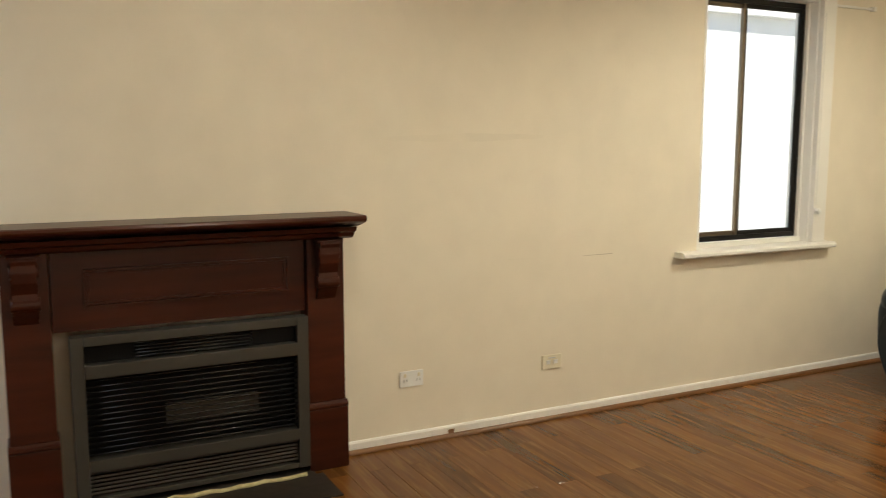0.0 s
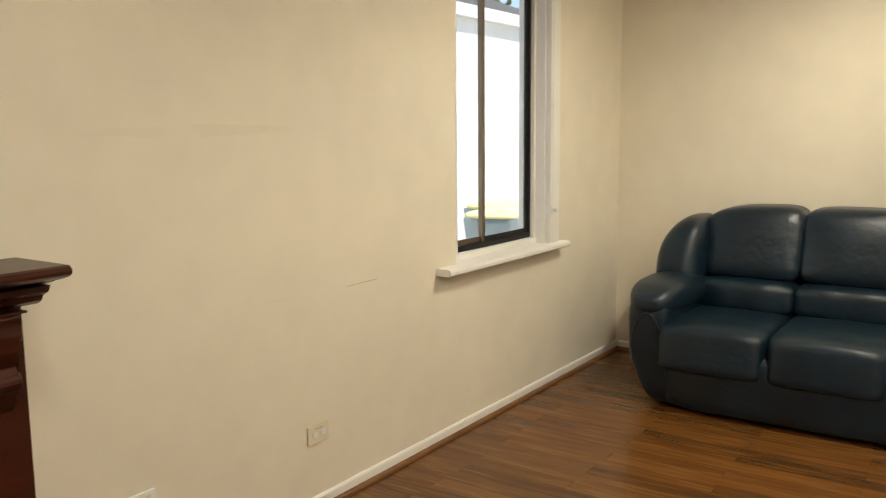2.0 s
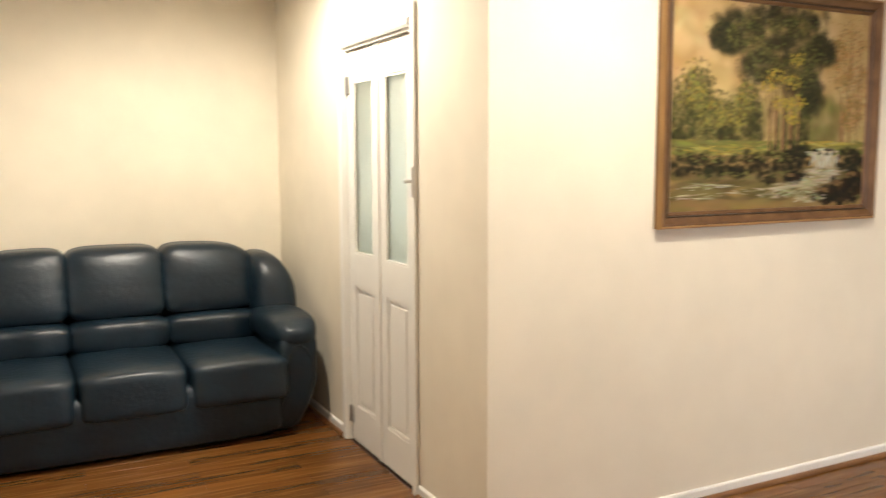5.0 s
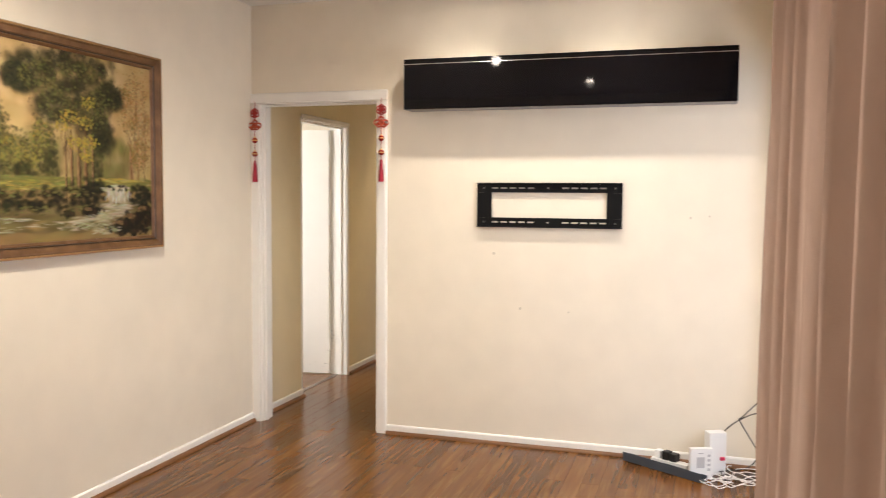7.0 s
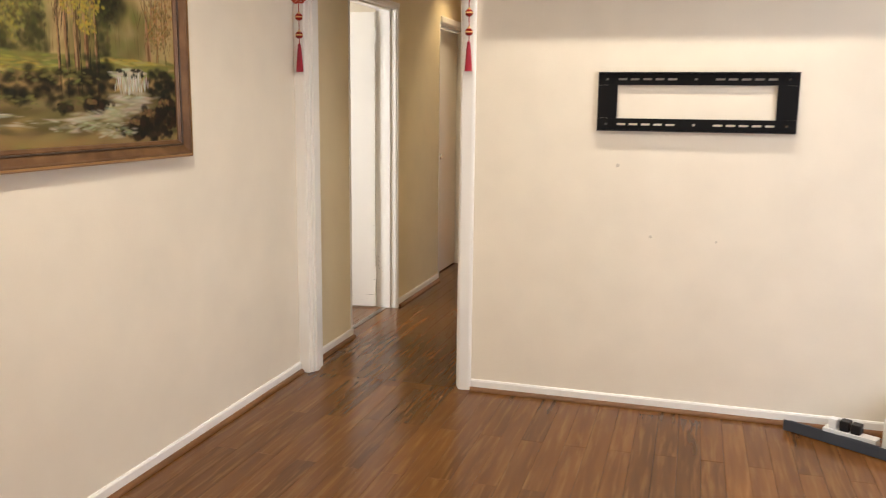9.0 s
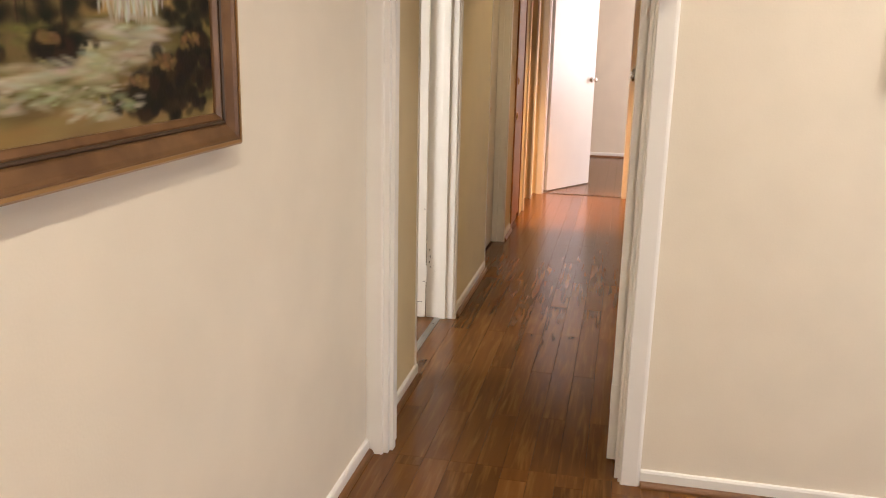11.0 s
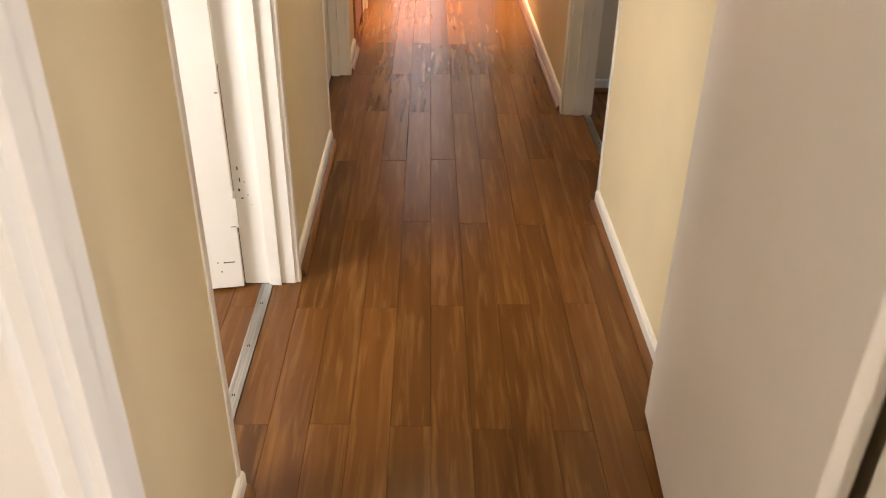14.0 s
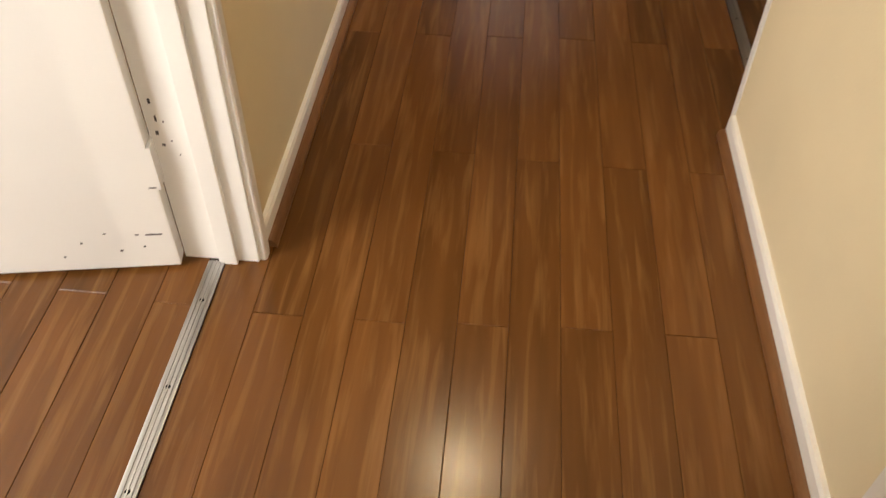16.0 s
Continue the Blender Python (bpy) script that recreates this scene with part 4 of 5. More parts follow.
# ---- glazed double door ----
gd = tagged(new("door_4"), "closed white panelled double door with frosted glass", "door", kind="structure")
dm = (DY0 + DY1) / 2
part("jamb", boxes((XD - 0.004, XD + T + 0.004, DY0, DY0 + 0.022, 0.001, DZ), ), WHITE, gd, bevel=0.002)
part("jamb", boxes((XD - 0.004, XD + T + 0.004, DY1 - 0.022, DY1, 0.001, DZ), ), WHITE, gd, bevel=0.002)
part("head_jamb", boxes((XD - 0.004, XD + T + 0.004, DY0 + 0.022, DY1 - 0.022, DZ - 0.022, DZ)), WHITE, gd, bevel=0.002)
for lo, hi, hinge_side in ((DY0 + 0.025, dm - 0.0015, 0), (dm + 0.0015, DY1 - 0.025, 1)):
    x0, x1 = XD + 0.012, XD + 0.047
    st = 0.075
    lf = part("leaf_frame", boxes((x0, x1, lo, lo + st, 0.010, 2.034), (x0, x1, hi - st, hi, 0.010, 2.034), (x0, x1, lo + st, hi - st, 1.880, 2.034), (x0, x1, lo + st, hi - st, 0.845, 1.010), (x0, x1, lo + st, hi - st, 0.010, 0.200)), WHITE, gd)
    part("lower_panel", boxes((x0 + 0.010, x1 - 0.010, lo + st, hi - st, 0.200, 0.845)), WHITE, lf)
    part("panel_moulding", boxes((x0 + 0.002, x0 + 0.010, lo + st + 0.001, lo + st + 0.015, 0.2, 0.845), (x0 + 0.002, x0 + 0.010, hi - st - 0.015, hi - st - 0.001, 0.2, 0.845), (x0 + 0.002, x0 + 0.010, lo + st + 0.015, hi - st - 0.015, 0.2, 0.215), (x0 + 0.002, x0 + 0.010, lo + st + 0.015, hi - st - 0.015, 0.83, 0.845)), WHITE, lf, bevel=0.002)
    part("raised_field", boxes((x0 + 0.003, x0 + 0.0098, lo + st + 0.035, hi - st - 0.035, 0.235, 0.810)), WHITE, lf, bevel=0.003)
    part("glazing_bead", boxes((x0 + 0.002, x0 + 0.010, lo + st + 0.001, lo + st + 0.012, 1.010, 1.880), (x0 + 0.002, x0 + 0.010, hi - st - 0.012, hi - st - 0.001, 1.010, 1.880), (x0 + 0.002, x0 + 0.010, lo + st + 0.012, hi - st - 0.012, 1.010, 1.022), (x0 + 0.002, x0 + 0.010, lo + st + 0.012, hi - st - 0.012, 1.868, 1.880)), WHITE, lf, bevel=0.002)
    pane = part("pane", boxes((x0 + 0.015, x0 + 0.019, lo + st, hi - st, 1.010, 1.880)), FROSTED, lf, "frosted glass pane")
    pane.visible_shadow = False
    if hinge_side:
        for z in (0.10, 1.82):
            bm = boxes((XD + 0.006, XD + 0.0105, hi - 0.035, hi + 0.004, z, z + 0.09))
            tube(bm, [(XD + 0.004, hi + 0.002, z), (XD + 0.004, hi + 0.002, z + 0.09)], 0.006)
            part("hinge", bm, STEEL, lf, "steel butt hinge")
part("astragal", boxes((XD + 0.003, XD + 0.0115, dm - 0.016, dm + 0.016, 0.012, 2.030)), WHITE, gd, bevel=0.003)
part("side_moulding", prism(bmesh.new(), [(0, 0), (-0.018, 0), (-0.022, 0.010), (-0.022, 0.040), (-0.014, 0.052), (0, 0.055)], lambda u, v, w: Vector((XD + u, DY1 - 0.012 + v, 0.001 + w)), DZ + 0.04), WHITE, gd)
part("head_moulding", prism(bmesh.new(), [(0, 0), (-0.016, 0), (-0.024, 0.012), (-0.024, 0.034), (-0.014, 0.046), (0, 0.048)], lambda u, v, w: Vector((XD + u, DY0 + 0.014 + w, DZ - 0.008 + v)), DY1 - DY0 - 0.028), WHITE, gd)
part("tall_side_strip", boxes((XD - 0.016, XD - 0.0045, DY0 - 0.030, DY0 + 0.012, 0.001, 2.150)), WHITE, gd, "proud white side strip", bevel=0.003)
bm = boxes((XD - 0.024, XD - 0.0165, DY0 - 0.022, DY0 + 0.002, 1.33, 1.46))
lathe(bm, [(0.008, 0), (0.008, -0.02), (0.012, -0.026), (0.004, -0.034)], (XD - 0.024, DY0 - 0.010, 1.40), 12, 'x')
part("latch", bm, PLASTIC, gd, "white latch plate", bevel=0.001)

# ---- framed landscape painting ----
PX0, PX1, PZ0, PZ1 = 3.276, 4.585, 1.209, 2.208
pic = thing("painting", ((PX0 + PX1) / 2, YP, 1.70), "framed oil painting of a woodland stream and waterfall", "painting")
pic.matrix_world = pose((PX0 + PX1) / 2, YP - 0.002, (PZ0 + PZ1) / 2)
W2, H2 = (PX1 - PX0) / 2, (PZ1 - PZ0) / 2


def frame_bar(outline, mat, name, inset):
    w, h = W2 - inset, H2 - inset
    for (ux, uz), half, run in (((0, -1), w, h), ((0, 1), w, h), ((-1, 0), h, w), ((1, 0), h, w)):
        bm = bmesh.new()
        ends = []
        for sgn in (-1, 1):
            ring = []
            for u, v in outline:
                along, out = sgn * (half - u), run - u
                ring.append(bm.verts.new((along, -v, uz * out) if uz else (ux * out, -v, along)))
            ends.append(ring)
        n = len(outline)
        for i in range(n):
            bm.faces.new((ends[0][i], ends[0][(i + 1) % n], ends[1][(i + 1) % n], ends[1][i]))
        bm.faces.new(ends[0])
        bm.faces.new(ends[1])
        part(name, bm, mat, pic)


frame_bar([(0, 0), (0, 0.030), (0.006, 0.038), (0.014, 0.038), (0.020, 0.033), (0.040, 0.026), (0.044, 0.022), (0.044, 0)], GOLDWOOD, "frame_rail", 0.0)
frame_bar([(0.0442, 0), (0.0442, 0.024), (0.047, 0.026), (0.051, 0.024), (0.051, 0)], DARKGILT, "dark_slip", 0.0)
frame_bar([(0.0512, 0), (0.0512, 0.021), (0.055, 0.022), (0.064, 0.016), (0.066, 0.013), (0.066, 0)], GOLDWOOD, "inner_rail", 0.0)
frame_bar([(-0.0012, 0.014), (-0.0012, 0.034), (0.004, 0.0405), (0.010, 0.0405), (0.010, 0.0385), (0.0005, 0.030), (0.0005, 0.014)], GILT, "gilt_edge", 0.0)
CW, CH = W2 - 0.064, H2 - 0.064


NU, NV = 348, 254
oil = np.zeros((NV, NU, 3))
prnd = random.Random(21)


def dabs(n, place, size, aspect, tilt, colours, alpha=(0.4, 0.9), soft=0.6):
    """Soft strokes of paint, one over another: place() gives (u, v) from 0 to 1, u to the right, v up."""
    for _ in range(n):
        u, v = place()
        rad, a = prnd.uniform(*size) * NU, radians(prnd.uniform(*tilt))
        c0, c1, f = prnd.choice(colours), prnd.choice(colours), prnd.random()
        col = [(p * (1 - f) + q * f) * prnd.uniform(0.85, 1.15) for p, q in zip(c0, c1)]
        cu, cv, reach = u * NU, v * NV, int(rad + 2)
        u0, u1, v0, v1 = max(0, int(cu) - reach), min(NU, int(cu) + reach + 1), max(0, int(cv) - reach), min(NV, int(cv) + reach + 1)
        if u0 >= u1 or v0 >= v1:
            continue
        gu, gv = np.meshgrid(np.arange(u0, u1) - cu, np.arange(v0, v1) - cv)
        p, q = gu * math.cos(a) + gv * math.sin(a), (gv * math.cos(a) - gu * math.sin(a)) / aspect
        k = np.clip((1 - np.sqrt(p * p + q * q) / rad) / soft, 0, 1) * prnd.uniform(*alpha)
        oil[v0:v1, u0:u1] += (np.array(col) - oil[v0:v1, u0:u1]) * k[..., None]


def blobs(*spots):
    """Random points in a set of soft ellipses (u, v, half width, half height)."""
    def place():
        u, v, a, b = prnd.choice(spots)
        t, d = prnd.uniform(0, 2 * math.pi), math.sqrt(prnd.random()) * prnd.choice((0.9, 1.0, 1.0, 1.35))
        return u + a * d * math.cos(t), v + b * d * math.sin(t)
    return place


def span(u0, u1, v0, v1):
    return lambda: (prnd.uniform(u0, u1), prnd.uniform(v0, v1))


TAN, PALE, OLIVE, MOSS = (0.46, 0.33, 0.15), (0.58, 0.46, 0.24), (0.115, 0.100, 0.030), (0.060, 0.056, 0.018)
DARK, BLACKG, BARKP, BARKL = (0.020, 0.021, 0.012), (0.009, 0.009, 0.007), (0.11, 0.060, 0.026), (0.38, 0.22, 0.10)
LEAFY, LEAFG, RUSTP, SPRAY, GRASSP = (0.36, 0.26, 0.035), (0.20, 0.19, 0.040), (0.28, 0.125, 0.032), (0.46, 0.44, 0.34), (0.16, 0.155, 0.042)
# sky, then hazy woods
vv = np.linspace(0, 1, NV)[:, None, None]
oil[:] = np.array((0.36, 0.235, 0.085)) * (1 - vv) + np.array((0.33, 0.205, 0.075)) * vv
dabs(700, span(0, 1, 0.3, 1), (0.03, 0.09), 0.6, (-50, 50), (TAN, PALE, (0.33, 0.21, 0.08)), (0.15, 0.4), 1.0)
dabs(900, blobs((0.76, 0.42, 0.14, 0.12), (0.30, 0.42, 0.16, 0.12), (0.62, 0.40, 0.10, 0.12), (0.10, 0.44, 0.12, 0.14)), (0.02, 0.05), 0.9, (-60, 60), (OLIVE, (0.20, 0.16, 0.06), GRASSP), (0.15, 0.45), 1.0)
dabs(90, span(0.18, 0.90, 0.36, 0.46), (0.02, 0.06), 0.05, (84, 96), (BARKP, (0.20, 0.15, 0.07)), (0.3, 0.6), 0.8)
# bushes on the far bank
dabs(2200, blobs((0.05, 0.46, 0.07, 0.18), (0.12, 0.56, 0.07, 0.12), (0.22, 0.44, 0.10, 0.10), (0.36, 0.50, 0.06, 0.14)), (0.004, 0.016), 0.7, (-60, 60), (OLIVE, MOSS, MOSS, DARK), (0.3, 0.8), 0.9)
dabs(600, blobs((0.10, 0.58, 0.06, 0.10), (0.20, 0.48, 0.08, 0.08), (0.34, 0.55, 0.05, 0.09), (0.28, 0.42, 0.07, 0.05)), (0.005, 0.014), 0.6, (-60, 60), (LEAFG, LEAFG, LEAFY, GRASSP), (0.25, 0.6), 0.9)
dabs(260, blobs((0.06, 0.37, 0.08, 0.08), (0.27, 0.36, 0.04, 0.06), (0.40, 0.38, 0.03, 0.10), (0.65, 0.40, 0.03, 0.12)), (0.010, 0.026), 0.8, (-60, 60), (DARK, MOSS), (0.3, 0.8), 0.8)
# rusty trees
dabs(60, blobs((0.90, 0.52, 0.012, 0.26), (0.955, 0.50, 0.012, 0.28), (0.86, 0.42, 0.01, 0.12)), (0.03, 0.07), 0.09, (82, 98), (BARKP, BARKP, BARKL), (0.5, 0.9), 0.6)
dabs(90, blobs((0.86, 0.60, 0.05, 0.18), (0.92, 0.66, 0.05, 0.20), (0.96, 0.56, 0.03, 0.22)), (0.02, 0.06), 0.04, (60, 120), (BARKP, (0.08, 0.045, 0.02)), (0.4, 0.8), 0.6)
dabs(2000, blobs((0.90, 0.84, 0.08, 0.11), (0.86, 0.68, 0.06, 0.09), (0.95, 0.62, 0.05, 0.13), (0.92, 0.48, 0.06, 0.09), (0.82, 0.80, 0.04, 0.06)), (0.003, 0.010), 0.6, (-60, 60), (RUSTP, BARKL, (0.36, 0.19, 0.06), (0.30, 0.22, 0.07), MOSS, OLIVE), (0.35, 0.8), 0.8)
# meadow and banks
dabs(420, span(0, 1, 0.27, 0.335), (0.02, 0.06), 0.18, (-6, 6), (GRASSP, LEAFG, OLIVE), (0.4, 0.8), 0.7)
dabs(160, blobs((0.28, 0.29, 0.25, 0.02), (0.78, 0.325, 0.12, 0.012)), (0.012, 0.04), 0.12, (-6, 6), ((0.34, 0.30, 0.09), LEAFY), (0.3, 0.7), 0.7)
dabs(500, span(0, 1, 0.0, 0.20), (0.04, 0.10), 0.22, (-5, 5), ((0.060, 0.052, 0.020), (0.10, 0.080, 0.030), OLIVE, (0.20, 0.145, 0.060)), (0.4, 0.8), 0.8)
dabs(130, span(0, 0.9, 0.0, 0.05), (0.05, 0.10), 0.2, (-4, 4), ((0.26, 0.17, 0.065), (0.19, 0.13, 0.05)), (0.4, 0.8), 0.9)
# great crown
CROWN = ((0.30, 0.86, 0.12, 0.09), (0.46, 0.84, 0.16, 0.14), (0.62, 0.83, 0.13, 0.14), (0.74, 0.80, 0.06, 0.07), (0.44, 0.70, 0.11, 0.09), (0.60, 0.68, 0.11, 0.11), (0.68, 0.57, 0.06, 0.09), (0.54, 0.94, 0.18, 0.06), (0.24, 0.82, 0.06, 0.05))
dabs(820, blobs(*CROWN), (0.016, 0.045), 0.8, (-70, 70), (DARK, MOSS, DARK, BLACKG), (0.35, 0.8), 1.0)
dabs(2200, blobs(*CROWN), (0.004, 0.013), 0.6, (-70, 70), (DARK, MOSS, BLACKG, (0.035, 0.036, 0.020)), (0.3, 0.75), 0.9)
dabs(800, blobs((0.34, 0.84, 0.10, 0.08), (0.44, 0.72, 0.10, 0.10), (0.56, 0.90, 0.12, 0.05), (0.66, 0.72, 0.08, 0.10)), (0.005, 0.014), 0.6, (-60, 60), (OLIVE, MOSS, GRASSP), (0.25, 0.65), 0.8)
dabs(60, blobs((0.52, 0.62, 0.04, 0.14), (0.60, 0.60, 0.04, 0.12), (0.48, 0.55, 0.03, 0.08)), (0.02, 0.06), 0.05, (66, 114), (BLACKG, BARKP), (0.5, 0.9), 0.6)
# trunks
for tu, tw in ((0.505, 0.009), (0.545, 0.014), (0.585, 0.014), (0.625, 0.008), (0.475, 0.006)):
    dabs(70, blobs((tu, 0.38, tw * 0.5, 0.17)), (0.03, 0.05), tw * 5, (86, 94), (BARKP, (0.07, 0.040, 0.020)), (0.5, 0.9), 0.5)
    dabs(60, blobs((tu - tw * 0.35, 0.37, tw * 0.35, 0.15)), (0.02, 0.04), tw * 3, (86, 94), (BARKL, (0.26, 0.15, 0.068)), (0.4, 0.9), 0.6)
    dabs(22, blobs((tu + tw * 0.9, 0.38, tw * 0.2, 0.15)), (0.03, 0.05), tw * 2.5, (86, 94), (BLACKG, DARK), (0.5, 0.9), 0.6)
dabs(420, blobs((0.50, 0.66, 0.06, 0.03), (0.58, 0.63, 0.05, 0.03), (0.54, 0.52, 0.05, 0.04), (0.61, 0.53, 0.04, 0.04), (0.59, 0.45, 0.04, 0.03), (0.46, 0.60, 0.04, 0.03), (0.60, 0.74, 0.05, 0.03)), (0.004, 0.011), 0.6, (-60, 60), (LEAFY, LEAFY, LEAFG), (0.4, 0.9), 0.6)
# dark bank, stones, falling water
dabs(380, blobs((0.10, 0.225, 0.13, 0.05), (0.30, 0.215, 0.13, 0.05), (0.48, 0.23, 0.12, 0.06), (0.62, 0.25, 0.07, 0.07), (0.92, 0.235, 0.08, 0.06)), (0.012, 0.032), 0.6, (-20, 20), (BLACKG, DARK), (0.5, 0.95), 0.7)
dabs(240, blobs((0.20, 0.25, 0.20, 0.03), (0.50, 0.26, 0.10, 0.03), (0.30, 0.165, 0.20, 0.02), (0.56, 0.165, 0.08, 0.02)), (0.006, 0.02), 0.35, (-15, 15), (MOSS, OLIVE, GRASSP), (0.3, 0.75), 0.7)
dabs(110, blobs((0.77, 0.285, 0.07, 0.012), (0.75, 0.27, 0.06, 0.012)), (0.010, 0.03), 0.2, (-8, 8), (SPRAY, (0.34, 0.32, 0.22)), (0.4, 0.9), 0.7)
dabs(150, blobs((0.755, 0.235, 0.05, 0.03), (0.80, 0.235, 0.045, 0.03)), (0.010, 0.024), 0.22, (78, 102), (SPRAY, (0.52, 0.52, 0.44), (0.28, 0.28, 0.19)), (0.4, 0.9), 0.6)
dabs(26, blobs((0.745, 0.275, 0.008, 0.008), (0.785, 0.27, 0.014, 0.010), (0.825, 0.275, 0.006, 0.008)), (0.004, 0.010), 0.6, (70, 110), (BLACKG, DARK), (0.5, 0.9), 0.6)
dabs(200, blobs((0.77, 0.175, 0.10, 0.025), (0.72, 0.135, 0.12, 0.025), (0.62, 0.10, 0.14, 0.02)), (0.02, 0.05), 0.16, (-9, 9), (SPRAY, (0.36, 0.31, 0.18), (0.24, 0.20, 0.10)), (0.25, 0.7), 0.8)
dabs(70, blobs((0.45, 0.085, 0.25, 0.02), (0.18, 0.12, 0.12, 0.015), (0.12, 0.07, 0.12, 0.012)), (0.015, 0.05), 0.07, (-6, 6), (SPRAY, (0.30, 0.28, 0.17)), (0.3, 0.7), 0.7)
dabs(260, blobs((0.84, 0.06, 0.08, 0.035), (0.93, 0.09, 0.06, 0.06), (0.98, 0.12, 0.03, 0.06), (0.62, 0.155, 0.05, 0.018), (0.48, 0.14, 0.03, 0.014), (0.74, 0.05, 0.04, 0.018)), (0.006, 0.018), 0.6, (-30, 30), (BLACKG, DARK, (0.05, 0.032, 0.016)), (0.5, 0.95), 0.6)
dabs(60, blobs((0.82, 0.095, 0.04, 0.010), (0.90, 0.125, 0.03, 0.012), (0.96, 0.16, 0.03, 0.012)), (0.006, 0.016), 0.5, (-30, 30), (RUSTP, BARKL, MOSS), (0.3, 0.7), 0.7)
for ru, rv, rw, rh in ((0.80, 0.055, 0.045, 0.040), (0.87, 0.075, 0.055, 0.060), (0.945, 0.110, 0.050, 0.070), (0.60, 0.150, 0.030, 0.022)):
    dabs(60, blobs((ru, rv, rw, rh)), (0.012, 0.026), 0.7, (-20, 20), (BLACKG, (0.014, 0.011, 0.008), (0.03, 0.02, 0.010)), (0.7, 1.0), 0.5)
    dabs(34, blobs((ru - rw * 0.3, rv + rh * 0.75, rw * 0.6, rh * 0.22)), (0.006, 0.014), 0.5, (-35, 10), ((0.20, 0.13, 0.05), (0.12, 0.075, 0.03), BARKP), (0.4, 0.8), 0.7)
dabs(140, blobs((0.66, 0.12, 0.10, 0.02), (0.55, 0.07, 0.16, 0.02), (0.70, 0.04, 0.08, 0.02)), (0.012, 0.03), 0.2, (-14, 14), (SPRAY, (0.30, 0.30, 0.16), (0.22, 0.21, 0.10)), (0.25, 0.6), 0.8)
dabs(30, blobs((0.72, 0.29, 0.02, 0.006), (0.80, 0.292, 0.03, 0.006)), (0.006, 0.012), 0.5, (-10, 10), (DARK, BLACKG), (0.5, 0.9), 0.6)

gx, gz = np.meshgrid(np.linspace(-CW, CW, NU), np.linspace(-CH, CH, NV))
verts = np.stack([gx.ravel(), np.full(gx.size, -0.0105), gz.ravel()], axis=1)
k = (np.arange(NV - 1)[:, None] * NU + np.arange(NU - 1)[None, :]).ravel()
quads = np.stack([k, k + 1, k + 1 + NU, k + NU], axis=1)
me = bpy.data.meshes.new("canvas_paint")
me.from_pydata(verts.tolist(), [], quads.tolist())
me.color_attributes.new("oil_colour", 'FLOAT_COLOR', 'POINT').data.foreach_set("color", np.concatenate([np.clip(oil, 0, 1).reshape(-1, 3), np.ones((gx.size, 1))], axis=1).ravel())
OIL = material("oil_paint", (0.3, 0.2, 0.1), 0.6, bump=0.15, bump_scale=140, spec=0.12)
vc = OIL.node_tree.nodes.new("ShaderNodeVertexColor")
vc.layer_name = "oil_colour"
OIL.node_tree.links.new(vc.outputs["Color"], OIL.node_tree.nodes["Principled BSDF"].inputs["Base Color"])
me.materials.append(OIL)
canvas = part("canvas", boxes((-CW, CW, -0.0100, -0.001, -CH, CH)), CANVASBACK, pic, "stretched canvas")
sheet = new("canvas_paint", me)
sheet.parent = pic
sheet["label"] = "oil paint of a woodland stream"

# ---- black wall cabinet and television bracket ----
cab = thing("wall_cabinet", (XT, 0.889, 2.142), "gloss black wall-hung media cabinet with a grey underside", "cabinet")
part("body", boxes((-0.128, -0.0005, -0.930, 0.930, -0.1425, 0.118)), GREYEDGE, cab, bevel=0.002)
part("front_panel", boxes((-0.148, -0.1285, -0.934, 0.934, -0.142, 0.140)), GLOSSBLACK, cab, "gloss black drop front", bevel=0.002)
part("top_panel", boxes((-0.148, -0.0005, -0.934, 0.934, 0.1405, 0.150)), GLOSSBLACK, cab, bevel=0.001)
part("edge_strip", boxes((-0.1505, -0.1483, -0.930, 0.930, 0.118, 0.1225)), CHROME, cab, "thin bright edge strip")
part("side_panel", boxes((-0.128, -0.0005, 0.9305, 0.934, -0.142, 0.1400)), GLOSSBLACK, cab)
part("side_panel", boxes((-0.128, -0.0005, -0.934, -0.9305, -0.142, 0.1400)), GLOSSBLACK, cab)

tvb = thing("television_bracket", (XT, 0.978, 1.441), "black steel television wall bracket with rows of slots", "television bracket")
HW = 0.425


def slotted(zc, h, shift):
    """A flat bar with slots cut through it."""
    bm = bmesh.new()
    xs = []
    for side in (-1, 1):
        for k in range(6):
            c = side * (0.085 + 0.054 * k) + (-0.016 if side < 0 else 0.016)
            xs.append((c - 0.019, c + 0.019))
    xs.append((-0.006, 0.006))
    xs.sort()
    edge = -HW
    for a, b in xs:
        box(bm, -0.016, -0.012, edge, a, zc - h, zc + h)
        box(bm, -0.016, -0.012, a, b, zc - h, zc - 0.0045)
        box(bm, -0.016, -0.012, a, b, zc + 0.0045, zc + h)
        edge = b
    box(bm, -0.016, -0.012, edge, HW, zc - h, zc + h)
    bmesh.ops.remove_doubles(bm, verts=bm.verts[:], dist=0.0001)
    return bm


for zc in (0.100, -0.100):
    rail = part("slotted_rail", slotted(zc, 0.026, 0), BLACKMETAL, tvb)
    lip = 0.0265 if zc > 0 else -0.0305
    part("lip", boxes((-0.030, -0.0015, -HW, HW, zc + lip, zc + lip + 0.004)), BLACKMETAL, tvb, bevel=0.0008)
for s in (-1, 1):
    part("end_plate", boxes((-0.0165, -0.0125, min(s * HW, s * 0.338), max(s * HW, s * 0.338), -0.0735, 0.0735)), BLACKMETAL, tvb, bevel=0.0006)
    part("spacer", boxes((-0.0124, -0.0005, s * 0.36 - 0.02, s * 0.36 + 0.02, -0.12, 0.12)), BLACKMETAL, tvb)
